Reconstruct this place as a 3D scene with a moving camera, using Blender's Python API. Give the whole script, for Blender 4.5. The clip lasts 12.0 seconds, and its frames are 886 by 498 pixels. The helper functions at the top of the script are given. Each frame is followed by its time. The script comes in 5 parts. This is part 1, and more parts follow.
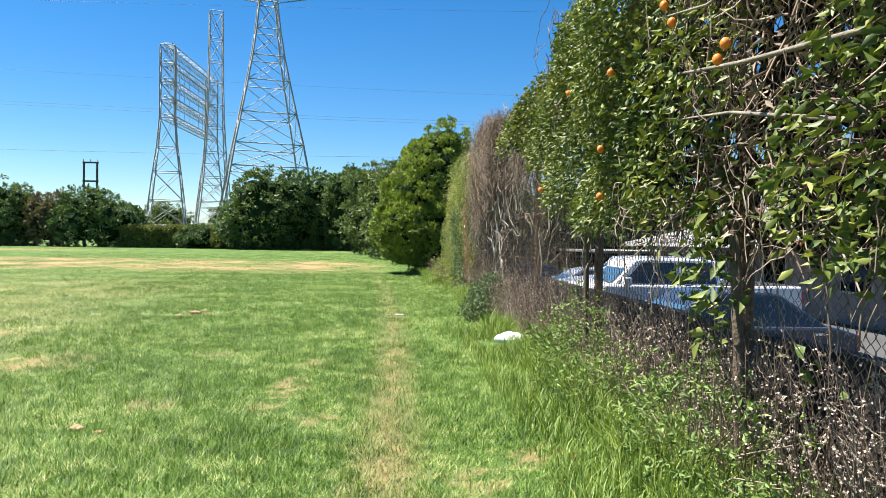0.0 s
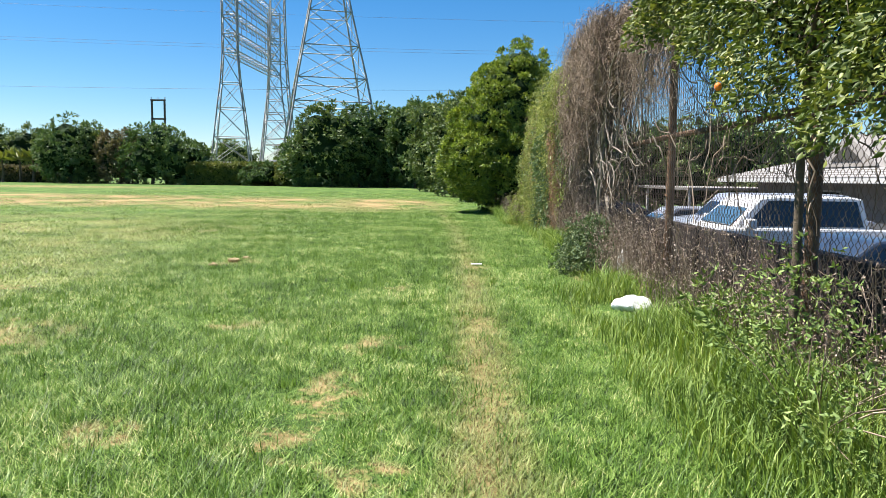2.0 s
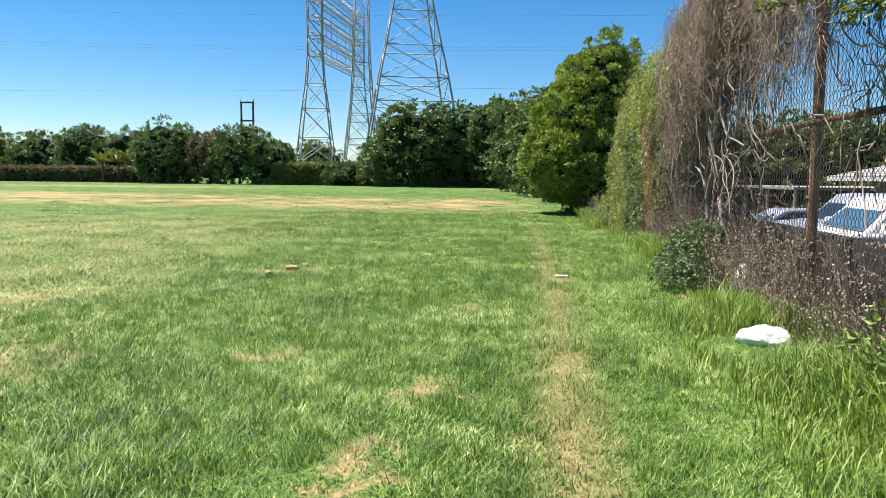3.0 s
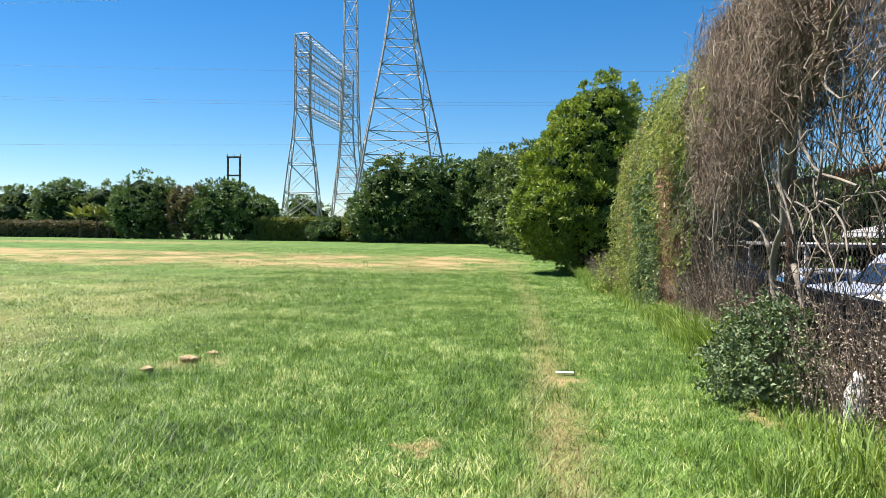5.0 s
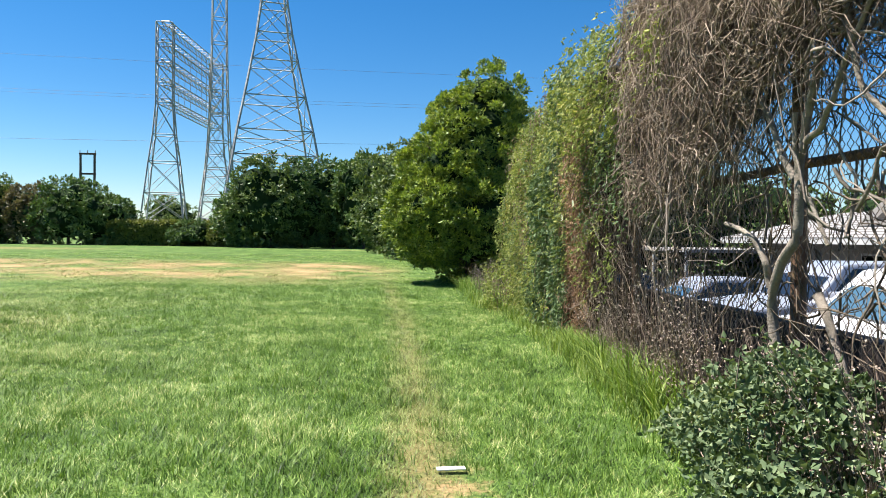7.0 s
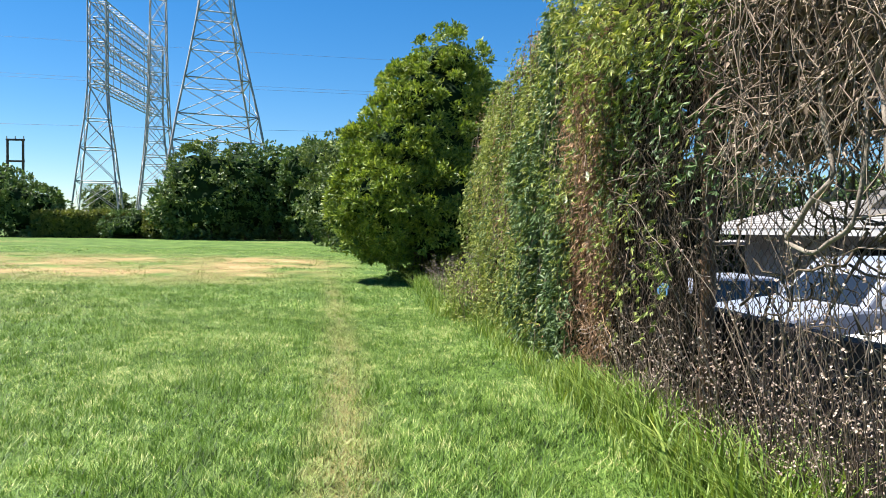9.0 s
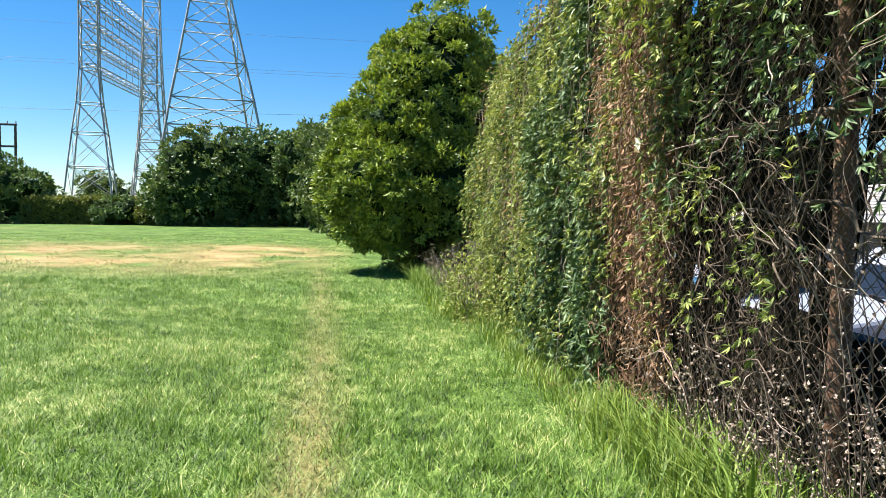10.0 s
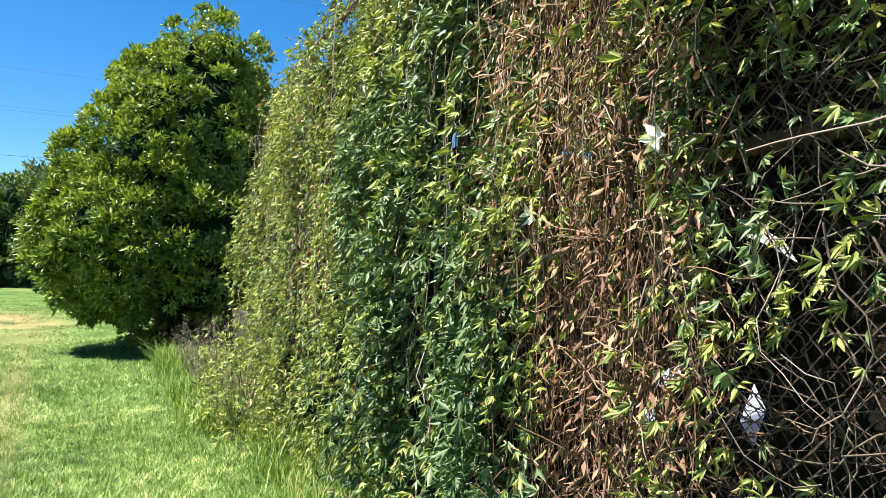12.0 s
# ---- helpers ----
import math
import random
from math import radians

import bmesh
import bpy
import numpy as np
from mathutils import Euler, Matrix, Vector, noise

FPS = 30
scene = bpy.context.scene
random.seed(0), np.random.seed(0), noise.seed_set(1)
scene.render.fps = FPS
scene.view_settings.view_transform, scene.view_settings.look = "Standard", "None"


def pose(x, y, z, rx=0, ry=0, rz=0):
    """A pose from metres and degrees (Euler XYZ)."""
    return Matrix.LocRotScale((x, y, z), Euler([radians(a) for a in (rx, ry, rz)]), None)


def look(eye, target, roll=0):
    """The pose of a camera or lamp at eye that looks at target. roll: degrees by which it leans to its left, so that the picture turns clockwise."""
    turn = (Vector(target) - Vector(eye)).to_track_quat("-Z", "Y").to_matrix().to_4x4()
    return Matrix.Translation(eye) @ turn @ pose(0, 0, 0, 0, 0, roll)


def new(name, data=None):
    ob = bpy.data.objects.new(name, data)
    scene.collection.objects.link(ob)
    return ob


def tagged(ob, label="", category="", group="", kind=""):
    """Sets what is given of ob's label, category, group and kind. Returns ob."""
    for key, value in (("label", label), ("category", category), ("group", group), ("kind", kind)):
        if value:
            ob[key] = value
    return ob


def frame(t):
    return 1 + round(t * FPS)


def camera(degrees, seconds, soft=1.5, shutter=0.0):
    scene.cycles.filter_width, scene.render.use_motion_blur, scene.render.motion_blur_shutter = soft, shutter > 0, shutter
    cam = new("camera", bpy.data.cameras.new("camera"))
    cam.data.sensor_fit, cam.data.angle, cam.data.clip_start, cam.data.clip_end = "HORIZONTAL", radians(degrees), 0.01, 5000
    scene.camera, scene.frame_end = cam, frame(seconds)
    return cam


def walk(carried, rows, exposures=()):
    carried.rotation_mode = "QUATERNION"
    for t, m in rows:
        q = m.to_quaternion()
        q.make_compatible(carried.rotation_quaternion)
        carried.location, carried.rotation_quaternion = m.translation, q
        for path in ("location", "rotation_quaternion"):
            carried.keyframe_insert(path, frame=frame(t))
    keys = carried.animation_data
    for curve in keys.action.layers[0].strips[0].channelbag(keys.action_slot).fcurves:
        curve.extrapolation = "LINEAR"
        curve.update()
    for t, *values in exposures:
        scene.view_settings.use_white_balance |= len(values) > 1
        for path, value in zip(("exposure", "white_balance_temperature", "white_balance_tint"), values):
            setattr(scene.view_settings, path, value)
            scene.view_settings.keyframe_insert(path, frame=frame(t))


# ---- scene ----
cam = camera(64.1, 12.0, soft=0.7)
METRES, EYE, TILT, LEAN, TURN = 15.0, 1.3, -12.6, 3.6, -4.0
ROWS = [
    (0.0, 0.0, 0.0, 0.0, -0.9, 12.04, -4.25),
    (0.5, -0.0126, 0.033, 0.0058, 4.83, 11.64, -5.41),
    (1.0, -0.0167, 0.0689, 0.0126, 6.05, 9.7, -5.61),
    (1.5, -0.0181, 0.1125, 0.0205, 3.65, 7.8, -5.12),
    (2.0, -0.0219, 0.1512, 0.0281, 4.21, 6.57, -5.26),
    (2.5, -0.0237, 0.1916, 0.0345, 7.46, 5.8, -5.89),
    (3.0, -0.0276, 0.2309, 0.0447, 10.74, 5.88, -6.52),
    (3.5, -0.03, 0.2714, 0.0546, 12.07, 8.53, -6.75),
    (5.5, -0.0444, 0.4394, 0.0913, 7.41, 10.73, -5.82),
    (6.0, -0.0461, 0.4791, 0.0995, 1.92, 9.95, -4.72),
    (6.5, -0.0462, 0.5201, 0.1087, 0.71, 11.36, -4.46),
    (7.0, -0.0476, 0.5615, 0.1205, 0.57, 11.66, -4.48),
    (7.5, -0.05, 0.6053, 0.1315, -2.06, 11.74, -3.88),
    (9.5, -0.0488, 0.7733, 0.1667, -3.18, 10.74, -3.61),
    (10.0, -0.0468, 0.8175, 0.1776, -3.14, 10.1, -3.56),
    (10.5, -0.0479, 0.8586, 0.1885, -3.32, 9.88, -3.57),
    (11.0, -0.0472, 0.9001, 0.2001, -7.25, 10.6, -2.67),
    (11.5, -0.0453, 0.9372, 0.2091, -13.05, 13.55, -1.42),
    (12.0, -0.0385, 0.9698, 0.2159, -21.4, 15.36, 0.42),
]
walk(cam, [(t, pose(0, 0, EYE, TILT, LEAN, TURN) @ pose(METRES * x, METRES * y, METRES * z, 90 + pitch, roll, yaw)) for t, x, y, z, yaw, pitch, roll in ROWS], [(0.0, 1.65), (2.5, 1.49), (6.5, 1.52), (9.5, 1.62), (12.0, 1.86)])

# ---- world and light ----
SUN_ELEV, SUN_AZ = 63.0, 287.0          # degrees; azimuth clockwise from +y
world = bpy.data.worlds.new("sky")
scene.world = world
world.use_nodes = True
wn = world.node_tree
sky = wn.nodes.new("ShaderNodeTexSky")
sky.sky_type = "NISHITA"
sky.sun_disc = False
sky.sun_elevation, sky.sun_rotation = radians(SUN_ELEV), radians(SUN_AZ)
sky.air_density, sky.dust_density, sky.ozone_density = 1.0, 0.0, 6.0
rich = wn.nodes.new("ShaderNodeHueSaturation")
rich.inputs["Saturation"].default_value = 1.3
wn.links.new(sky.outputs[0], rich.inputs["Color"])
wn.links.new(rich.outputs[0], wn.nodes["Background"].inputs[0])
wn.nodes["Background"].inputs[1].default_value = 0.05
sun_data = bpy.data.lights.new("sun", "SUN")
sun_data.energy, sun_data.angle, sun_data.color = 5.0, radians(0.53), (1.0, 0.95, 0.87)
sun = new("sun", sun_data)
se, sa = radians(SUN_ELEV), radians(SUN_AZ)
to_sun = Vector((math.sin(sa) * math.cos(se), math.cos(sa) * math.cos(se), math.sin(se)))
sun.matrix_world = look(to_sun * 60, (0, 0, 0))

RNG = np.random.default_rng(11)

# ---- materials ----


def node(nt, kind, *links, **values):
    n = nt.nodes.new(kind)
    for key, v in values.items():
        if key == "op":
            n.operation = v
        elif key == "data":
            n.data_type = v
        elif key == "blend":
            n.blend_type = v
    for i, v in links:
        if isinstance(v, bpy.types.NodeSocket):
            nt.links.new(v, n.inputs[i])
        else:
            n.inputs[i].default_value = v
    return n


def maths(nt, op, a, b=0.0, clamp=False):
    n = node(nt, "ShaderNodeMath", (0, a), (1, b), op=op)
    n.use_clamp = clamp
    return n.outputs[0]


def ramp(nt, fac, stops):
    n = nt.nodes.new("ShaderNodeValToRGB")
    nt.links.new(fac, n.inputs[0])
    els = n.color_ramp.elements
    while len(els) < len(stops):
        els.new(0.5)
    for e, (p, c) in zip(els, stops):
        e.position, e.color = p, (*c, 1)
    return n.outputs[0]


def mix(nt, fac, a, b, blend="MIX"):
    n = nt.nodes.new("ShaderNodeMix")
    n.data_type, n.blend_type = "RGBA", blend
    for i, v in ((0, fac), (6, a), (7, b)):
        if isinstance(v, bpy.types.NodeSocket):
            nt.links.new(v, n.inputs[i])
        else:
            n.inputs[i].default_value = v if i == 0 else (*v, 1)
    return n.outputs[2]


def noise_at(nt, scale, detail=3.0, rough=0.55, vec=None):
    if vec is None:
        vec = nt.nodes.new("ShaderNodeTexCoord").outputs["Object"]
    return node(nt, "ShaderNodeTexNoise", (0, vec), (2, scale), (3, detail), (4, rough)).outputs[0]


def begin(name):
    m = bpy.data.materials.new(name)
    m.use_nodes = True
    return m, m.node_tree, m.node_tree.nodes["Principled BSDF"]


def surface(name, low, high, scale=6.0, rough=0.8, metal=0.0, fine=40.0, bump=0.25, spec=0.4, wear=None, wear_at=0.62):
    """Two scales of colour variation, relief, and optional patches of wear."""
    m, nt, bs = begin(name)
    big, small = noise_at(nt, scale), noise_at(nt, fine, 4.0, 0.65)
    fac = maths(nt, "ADD", maths(nt, "MULTIPLY", big, 0.6), maths(nt, "MULTIPLY", small, 0.4))
    col = ramp(nt, fac, [(0.34, low), (0.66, high)])
    if wear:
        spots = ramp(nt, noise_at(nt, scale * 1.7, 6.0, 0.7), [(wear_at - 0.06, (0, 0, 0)), (wear_at + 0.04, (1, 1, 1))])
        col = mix(nt, spots, col, wear)
    nt.links.new(col, bs.inputs["Base Color"])
    bs.inputs["Roughness"].default_value, bs.inputs["Metallic"].default_value = rough, metal
    bs.inputs["Specular IOR Level"].default_value = spec
    b = node(nt, "ShaderNodeBump", (0, bump), (1, 0.02), ("Height", small))
    nt.links.new(b.outputs[0], bs.inputs["Normal"])
    return m


def leaf_material(name, stops, rough=0.45, glow=0.3, spec=0.45):
    """Leaves that differ one by one and let some light through."""
    m, nt, bs = begin(name)
    rnd = nt.nodes.new("ShaderNodeNewGeometry").outputs["Random Per Island"]
    patch = noise_at(nt, 1.3, 2.0)
    fac = maths(nt, "ADD", maths(nt, "MULTIPLY", rnd, 0.7), maths(nt, "MULTIPLY", maths(nt, "SUBTRACT", patch, 0.35), 0.9), True)
    col = ramp(nt, fac, stops)
    nt.links.new(col, bs.inputs["Base Color"])
    bs.inputs["Roughness"].default_value = rough
    bs.inputs["Specular IOR Level"].default_value = spec
    tr = nt.nodes.new("ShaderNodeBsdfTranslucent")
    nt.links.new(mix(nt, 1.0, col, (1.0, 1.0, 0.45), "MULTIPLY"), tr.inputs[0])
    sh = nt.nodes.new("ShaderNodeMixShader")
    sh.inputs[0].default_value = glow
    nt.links.new(bs.outputs[0], sh.inputs[1])
    nt.links.new(tr.outputs[0], sh.inputs[2])
    nt.links.new(sh.outputs[0], nt.nodes["Material Output"].inputs[0])
    return m


# bare or dry spots of the field: centre x, y and half-widths
DRY = [(-36.0, 60.0, 16.0, 4.0), (-0.79, 7.45, 0.26, 0.3), (-0.9, 6.3, 0.2, 0.55), (-0.56, 5.15, 0.22, 0.22), (-0.98, 5.5, 0.2, 0.3), (-3.7, 7.5, 0.75, 0.65), (-1.84, 5.5, 0.25, 0.2), (-2.0, 8.1, 0.3, 0.25),
       (0.42, 3.85, 0.25, 0.35), (0.95, 4.3, 0.3, 0.25), (-0.8, 10.15, 0.2, 0.2), (-3.45, 12.4, 0.5, 0.35), (1.62, 18.3, 0.12, 3.6), (0.12, 12.2, 0.22, 0.4), (1.45, 11.2, 0.22, 0.4), (-5.5, 9.8, 0.9, 0.35)]
# the worn line that feet have made
PATH_A, PATH_B, PATH_C = -0.14, 0.035, -0.0021


def path_x(y):
    return PATH_A + PATH_B * y + PATH_C * y * y


def field_dryness(nt, vec):
    sep = node(nt, "ShaderNodeSeparateXYZ", (0, vec))
    x, y = sep.outputs[0], sep.outputs[1]
    flat = node(nt, "ShaderNodeCombineXYZ", (0, x), (1, y), (2, 0.0)).outputs[0]
    wob = maths(nt, "SUBTRACT", noise_at(nt, 5.5, 5.0, 0.75, flat), 0.5)
    big = noise_at(nt, 0.35, 4.0, 0.6, flat)
    line = maths(nt, "ADD", maths(nt, "MULTIPLY", maths(nt, "ADD", maths(nt, "MULTIPLY", y, PATH_C), PATH_B), y), PATH_A)
    off = maths(nt, "ABSOLUTE", maths(nt, "SUBTRACT", x, line))
    trail = maths(nt, "ADD", maths(nt, "SUBTRACT", 1.0, maths(nt, "DIVIDE", off, 0.33)), maths(nt, "MULTIPLY", wob, 2.6), True)
    fade = maths(nt, "SUBTRACT", 0.9, maths(nt, "MULTIPLY", y, 0.02), True)
    trail = maths(nt, "MULTIPLY", trail, fade, True)
    total = trail
    for cx, cy, rx, ry in DRY:
        dx = maths(nt, "DIVIDE", maths(nt, "SUBTRACT", x, cx), rx)
        dy = maths(nt, "DIVIDE", maths(nt, "SUBTRACT", y, cy), ry)
        d = maths(nt, "ADD", maths(nt, "MULTIPLY", dx, dx), maths(nt, "MULTIPLY", dy, dy))
        spot = maths(nt, "ADD", maths(nt, "SUBTRACT", 0.55, maths(nt, "MULTIPLY", d, 0.7)), maths(nt, "MULTIPLY", wob, 6.5), True)
        total = maths(nt, "MAXIMUM", total, spot)
    # broad straw-coloured belt across the middle of the field
    belt = maths(nt, "SUBTRACT", 1.0, maths(nt, "DIVIDE", maths(nt, "ABSOLUTE", maths(nt, "SUBTRACT", maths(nt, "ADD", y, maths(nt, "MULTIPLY", x, 0.12)), 34.5)), 8.5), True)
    belt = maths(nt, "MULTIPLY", belt, maths(nt, "MULTIPLY", maths(nt, "SUBTRACT", 0.0, x), 0.3, True))
    belt = maths(nt, "MULTIPLY", maths(nt, "MULTIPLY", belt, 2.2, True), maths(nt, "MULTIPLY", maths(nt, "SUBTRACT", big, 0.36), 4.5, True))
    streak = noise_at(nt, 0.25, 3.0, 0.6, node(nt, "ShaderNodeMapping", (0, flat), (3, (0.22, 1.0, 1.0))).outputs[0])
    far = maths(nt, "MULTIPLY", maths(nt, "SUBTRACT", streak, 0.6), 3.0, True)
    far = maths(nt, "MULTIPLY", far, maths(nt, "MULTIPLY", maths(nt, "SUBTRACT", y, 48.0), 0.06, True))
    side = maths(nt, "MULTIPLY", maths(nt, "MULTIPLY", maths(nt, "SUBTRACT", -3.0, x), 0.3, True), maths(nt, "MULTIPLY", maths(nt, "SUBTRACT", 28.0, y), 0.1, True))
    side = maths(nt, "MULTIPLY", side, maths(nt, "MULTIPLY", maths(nt, "SUBTRACT", big, 0.30), 3.0, True))
    total = maths(nt, "MAXIMUM", total, maths(nt, "MAXIMUM", maths(nt, "MAXIMUM", belt, far), maths(nt, "MULTIPLY", side, 0.5)))
    return total, flat, wob


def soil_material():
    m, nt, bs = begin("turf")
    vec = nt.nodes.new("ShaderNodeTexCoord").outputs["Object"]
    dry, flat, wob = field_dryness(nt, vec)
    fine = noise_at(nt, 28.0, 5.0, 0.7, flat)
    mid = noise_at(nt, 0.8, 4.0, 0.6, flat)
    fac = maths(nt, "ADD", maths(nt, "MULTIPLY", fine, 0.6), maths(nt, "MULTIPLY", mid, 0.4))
    # the dark end of the green paints in shade between the blades
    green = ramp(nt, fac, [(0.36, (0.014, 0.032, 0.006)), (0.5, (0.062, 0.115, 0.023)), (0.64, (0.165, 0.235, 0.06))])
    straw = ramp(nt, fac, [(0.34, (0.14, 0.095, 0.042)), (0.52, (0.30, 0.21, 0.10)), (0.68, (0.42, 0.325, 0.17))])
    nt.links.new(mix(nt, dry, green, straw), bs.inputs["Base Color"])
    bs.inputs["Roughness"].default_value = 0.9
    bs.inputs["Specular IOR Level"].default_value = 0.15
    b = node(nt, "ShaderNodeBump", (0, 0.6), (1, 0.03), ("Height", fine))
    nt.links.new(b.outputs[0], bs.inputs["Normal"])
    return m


def blade_material(name, stops, straw_stops):
    m, nt, bs = begin(name)
    vec = nt.nodes.new("ShaderNodeTexCoord").outputs["Object"]
    dry, flat, wob = field_dryness(nt, vec)
    rnd = nt.nodes.new("ShaderNodeNewGeometry").outputs["Random Per Island"]
    mid = maths(nt, "ADD", maths(nt, "MULTIPLY", noise_at(nt, 0.7, 4.0, 0.6, flat), 0.4), maths(nt, "MULTIPLY", noise_at(nt, 5.5, 5.0, 0.7, flat), 0.6))
    fac = maths(nt, "ADD", maths(nt, "MULTIPLY", rnd, 0.85), maths(nt, "MULTIPLY", maths(nt, "SUBTRACT", mid, 0.47), 3.0), True)
    dryfac = maths(nt, "MULTIPLY", dry, 0.8)
    col = mix(nt, dryfac, ramp(nt, fac, stops), ramp(nt, rnd, straw_stops))
    nt.links.new(col, bs.inputs["Base Color"])
    bs.inputs["Roughness"].default_value = 0.5
    bs.inputs["Specular IOR Level"].default_value = 0.3
    tr = nt.nodes.new("ShaderNodeBsdfTranslucent")
    nt.links.new(col, tr.inputs[0])
    sh = nt.nodes.new("ShaderNodeMixShader")
    sh.inputs[0].default_value = 0.3
    nt.links.new(bs.outputs[0], sh.inputs[1])
    nt.links.new(tr.outputs[0], sh.inputs[2])
    nt.links.new(sh.outputs[0], nt.nodes["Material Output"].inputs[0])
    return m


def glass_material(name, tint, coat=0.6):
    m, nt, bs = begin(name)
    bs.inputs["Base Color"].default_value = (*tint, 1)
    bs.inputs["Roughness"].default_value = 0.04
    bs.inputs["Specular IOR Level"].default_value = 0.8
    bs.inputs["Coat Weight"].default_value = coat
    bs.inputs["Coat Roughness"].default_value = 0.03
    return m


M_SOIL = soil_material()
M_BLADE = blade_material("grass_blade", [(0.0, (0.013, 0.032, 0.003)), (0.3, (0.07, 0.15, 0.018)), (0.62, (0.16, 0.27, 0.042)), (0.9, (0.31, 0.42, 0.11)), (1.0, (0.54, 0.54, 0.24))],
                         [(0.0, (0.16, 0.135, 0.06)), (0.45, (0.37, 0.315, 0.155)), (0.75, (0.33, 0.315, 0.135)), (1.0, (0.20, 0.26, 0.08))])
M_TALL = leaf_material("tall_grass_blade", [(0.0, (0.0591, 0.107, 0.0178)), (0.5, (0.155, 0.245, 0.0446)), (0.85, (0.311, 0.384, 0.099)), (1.0, (0.515, 0.458, 0.218))], 0.55, 0.25, 0.3)
M_TUSSOCK = leaf_material("tussock_blade", [(0.0, (0.039, 0.0862, 0.012)), (0.5, (0.0975, 0.19, 0.028)), (1.0, (0.208, 0.31, 0.06))], 0.5, 0.25, 0.3)
M_WEED = leaf_material("weed_leaf", [(0.0, (0.069, 0.115, 0.03)), (0.6, (0.172, 0.253, 0.07)), (1.0, (0.368, 0.437, 0.17))], 0.65, 0.25, 0.25)
M_VINE = leaf_material("vine_leaf", [(0.0, (0.0726, 0.111, 0.033)), (0.4, (0.193, 0.245, 0.0572)), (0.75, (0.363, 0.396, 0.11)), (1.0, (0.605, 0.548, 0.22))], 0.55, 0.28, 0.35)
M_VINE_DARK = leaf_material("dark_vine_leaf", [(0.0, (0.0448, 0.084, 0.0286)), (0.6, (0.112, 0.179, 0.066)), (1.0, (0.28, 0.347, 0.154))], 0.5, 0.22, 0.4)
M_SHRUB = leaf_material("shrub_leaf", [(0.0, (0.035, 0.058, 0.012)), (0.4, (0.085, 0.125, 0.026)), (0.78, (0.19, 0.22, 0.05)), (1.0, (0.42, 0.40, 0.13))], 0.5, 0.22, 0.35)
M_BUSH = leaf_material("bush_leaf", [(0.0, (0.0468, 0.076, 0.0337)), (0.5, (0.117, 0.169, 0.0785)), (0.85, (0.257, 0.304, 0.168)), (1.0, (0.444, 0.468, 0.179))], 0.7, 0.2, 0.25)
M_TREE = leaf_material("tree_leaf", [(0.0, (0.045, 0.085, 0.012)), (0.4, (0.15, 0.22, 0.03)), (0.75, (0.30, 0.37, 0.055)), (1.0, (0.50, 0.54, 0.11))], 0.45, 0.24, 0.45)
# stand-in for inner leaves: their shade is put into a near-black green
M_CORE = surface("painted_foliage_shade", (0.008, 0.018, 0.006), (0.02, 0.04, 0.012), 2.0, 0.9, fine=12.0, bump=0.6, spec=0.1)
# stand-in for inner dry twigs, shade included in the dark brown
M_CORE_BROWN = surface("painted_dead_growth_shade", (0.014, 0.012, 0.008), (0.045, 0.034, 0.024), 3.0, 0.95, fine=25.0, bump=0.8, spec=0.1)
M_FARLEAF = leaf_material("far_tree_leaf", [(0.0, (0.0338, 0.0675, 0.0203)), (0.5, (0.0878, 0.149, 0.0473)), (1.0, (0.216, 0.29, 0.101))], 0.5, 0.2, 0.35)
M_FARLEAF_B = leaf_material("far_tree_olive_leaf", [(0.0, (0.0455, 0.078, 0.026)), (0.5, (0.104, 0.156, 0.0455)), (1.0, (0.26, 0.299, 0.104))], 0.5, 0.2, 0.35)
M_HEDGE = leaf_material("hedge_leaf", [(0.0, (0.07, 0.09, 0.02)), (0.5, (0.16, 0.185, 0.045)), (1.0, (0.32, 0.32, 0.09))], 0.5, 0.2, 0.35)
M_REDLEAF = leaf_material("reddish_leaf", [(0.0, (0.06, 0.055, 0.035)), (0.5, (0.14, 0.12, 0.07)), (1.0, (0.25, 0.21, 0.11))], 0.5, 0.2, 0.35)
M_DEAD = leaf_material("dead_twig", [(0.0, (0.0784, 0.056, 0.0448)), (0.5, (0.213, 0.162, 0.123)), (1.0, (0.448, 0.358, 0.28))], 0.85, 0.05, 0.2)
M_RUSTLEAF = leaf_material("withered_leaf", [(0.0, (0.121, 0.068, 0.0448)), (0.5, (0.279, 0.164, 0.101)), (1.0, (0.558, 0.386, 0.246))], 0.85, 0.15, 0.2)
M_SEED = leaf_material("dry_seed_head", [(0.0, (0.134, 0.0952, 0.0784)), (0.5, (0.302, 0.235, 0.196)), (1.0, (0.605, 0.515, 0.426))], 0.9, 0.1, 0.1)
M_STEM = surface("grey_bark", (0.13, 0.105, 0.085), (0.30, 0.255, 0.205), 9.0, 0.85, fine=70.0, bump=0.5)
M_BARK = surface("dark_bark", (0.06, 0.045, 0.03), (0.16, 0.12, 0.085), 5.0, 0.9, fine=40.0, bump=0.6)
M_RUST = surface("rusty_steel", (0.085, 0.045, 0.028), (0.22, 0.125, 0.075), 7.0, 0.85, 0.2, fine=60.0, bump=0.4, wear=(0.3, 0.21, 0.125))
M_WIRE = surface("weathered_wire", (0.10, 0.075, 0.06), (0.22, 0.17, 0.13), 3.0, 0.7, 0.4, fine=30.0, bump=0.2)
M_STEEL = surface("galvanised_steel", (0.20, 0.20, 0.22), (0.42, 0.42, 0.43), 0.4, 0.6, 0.3, fine=3.0, bump=0.1, wear=(0.27, 0.20, 0.15), wear_at=0.62)
M_POLE = surface("creosoted_wood", (0.045, 0.038, 0.035), (0.11, 0.09, 0.08), 1.0, 0.9, fine=12.0, bump=0.3)
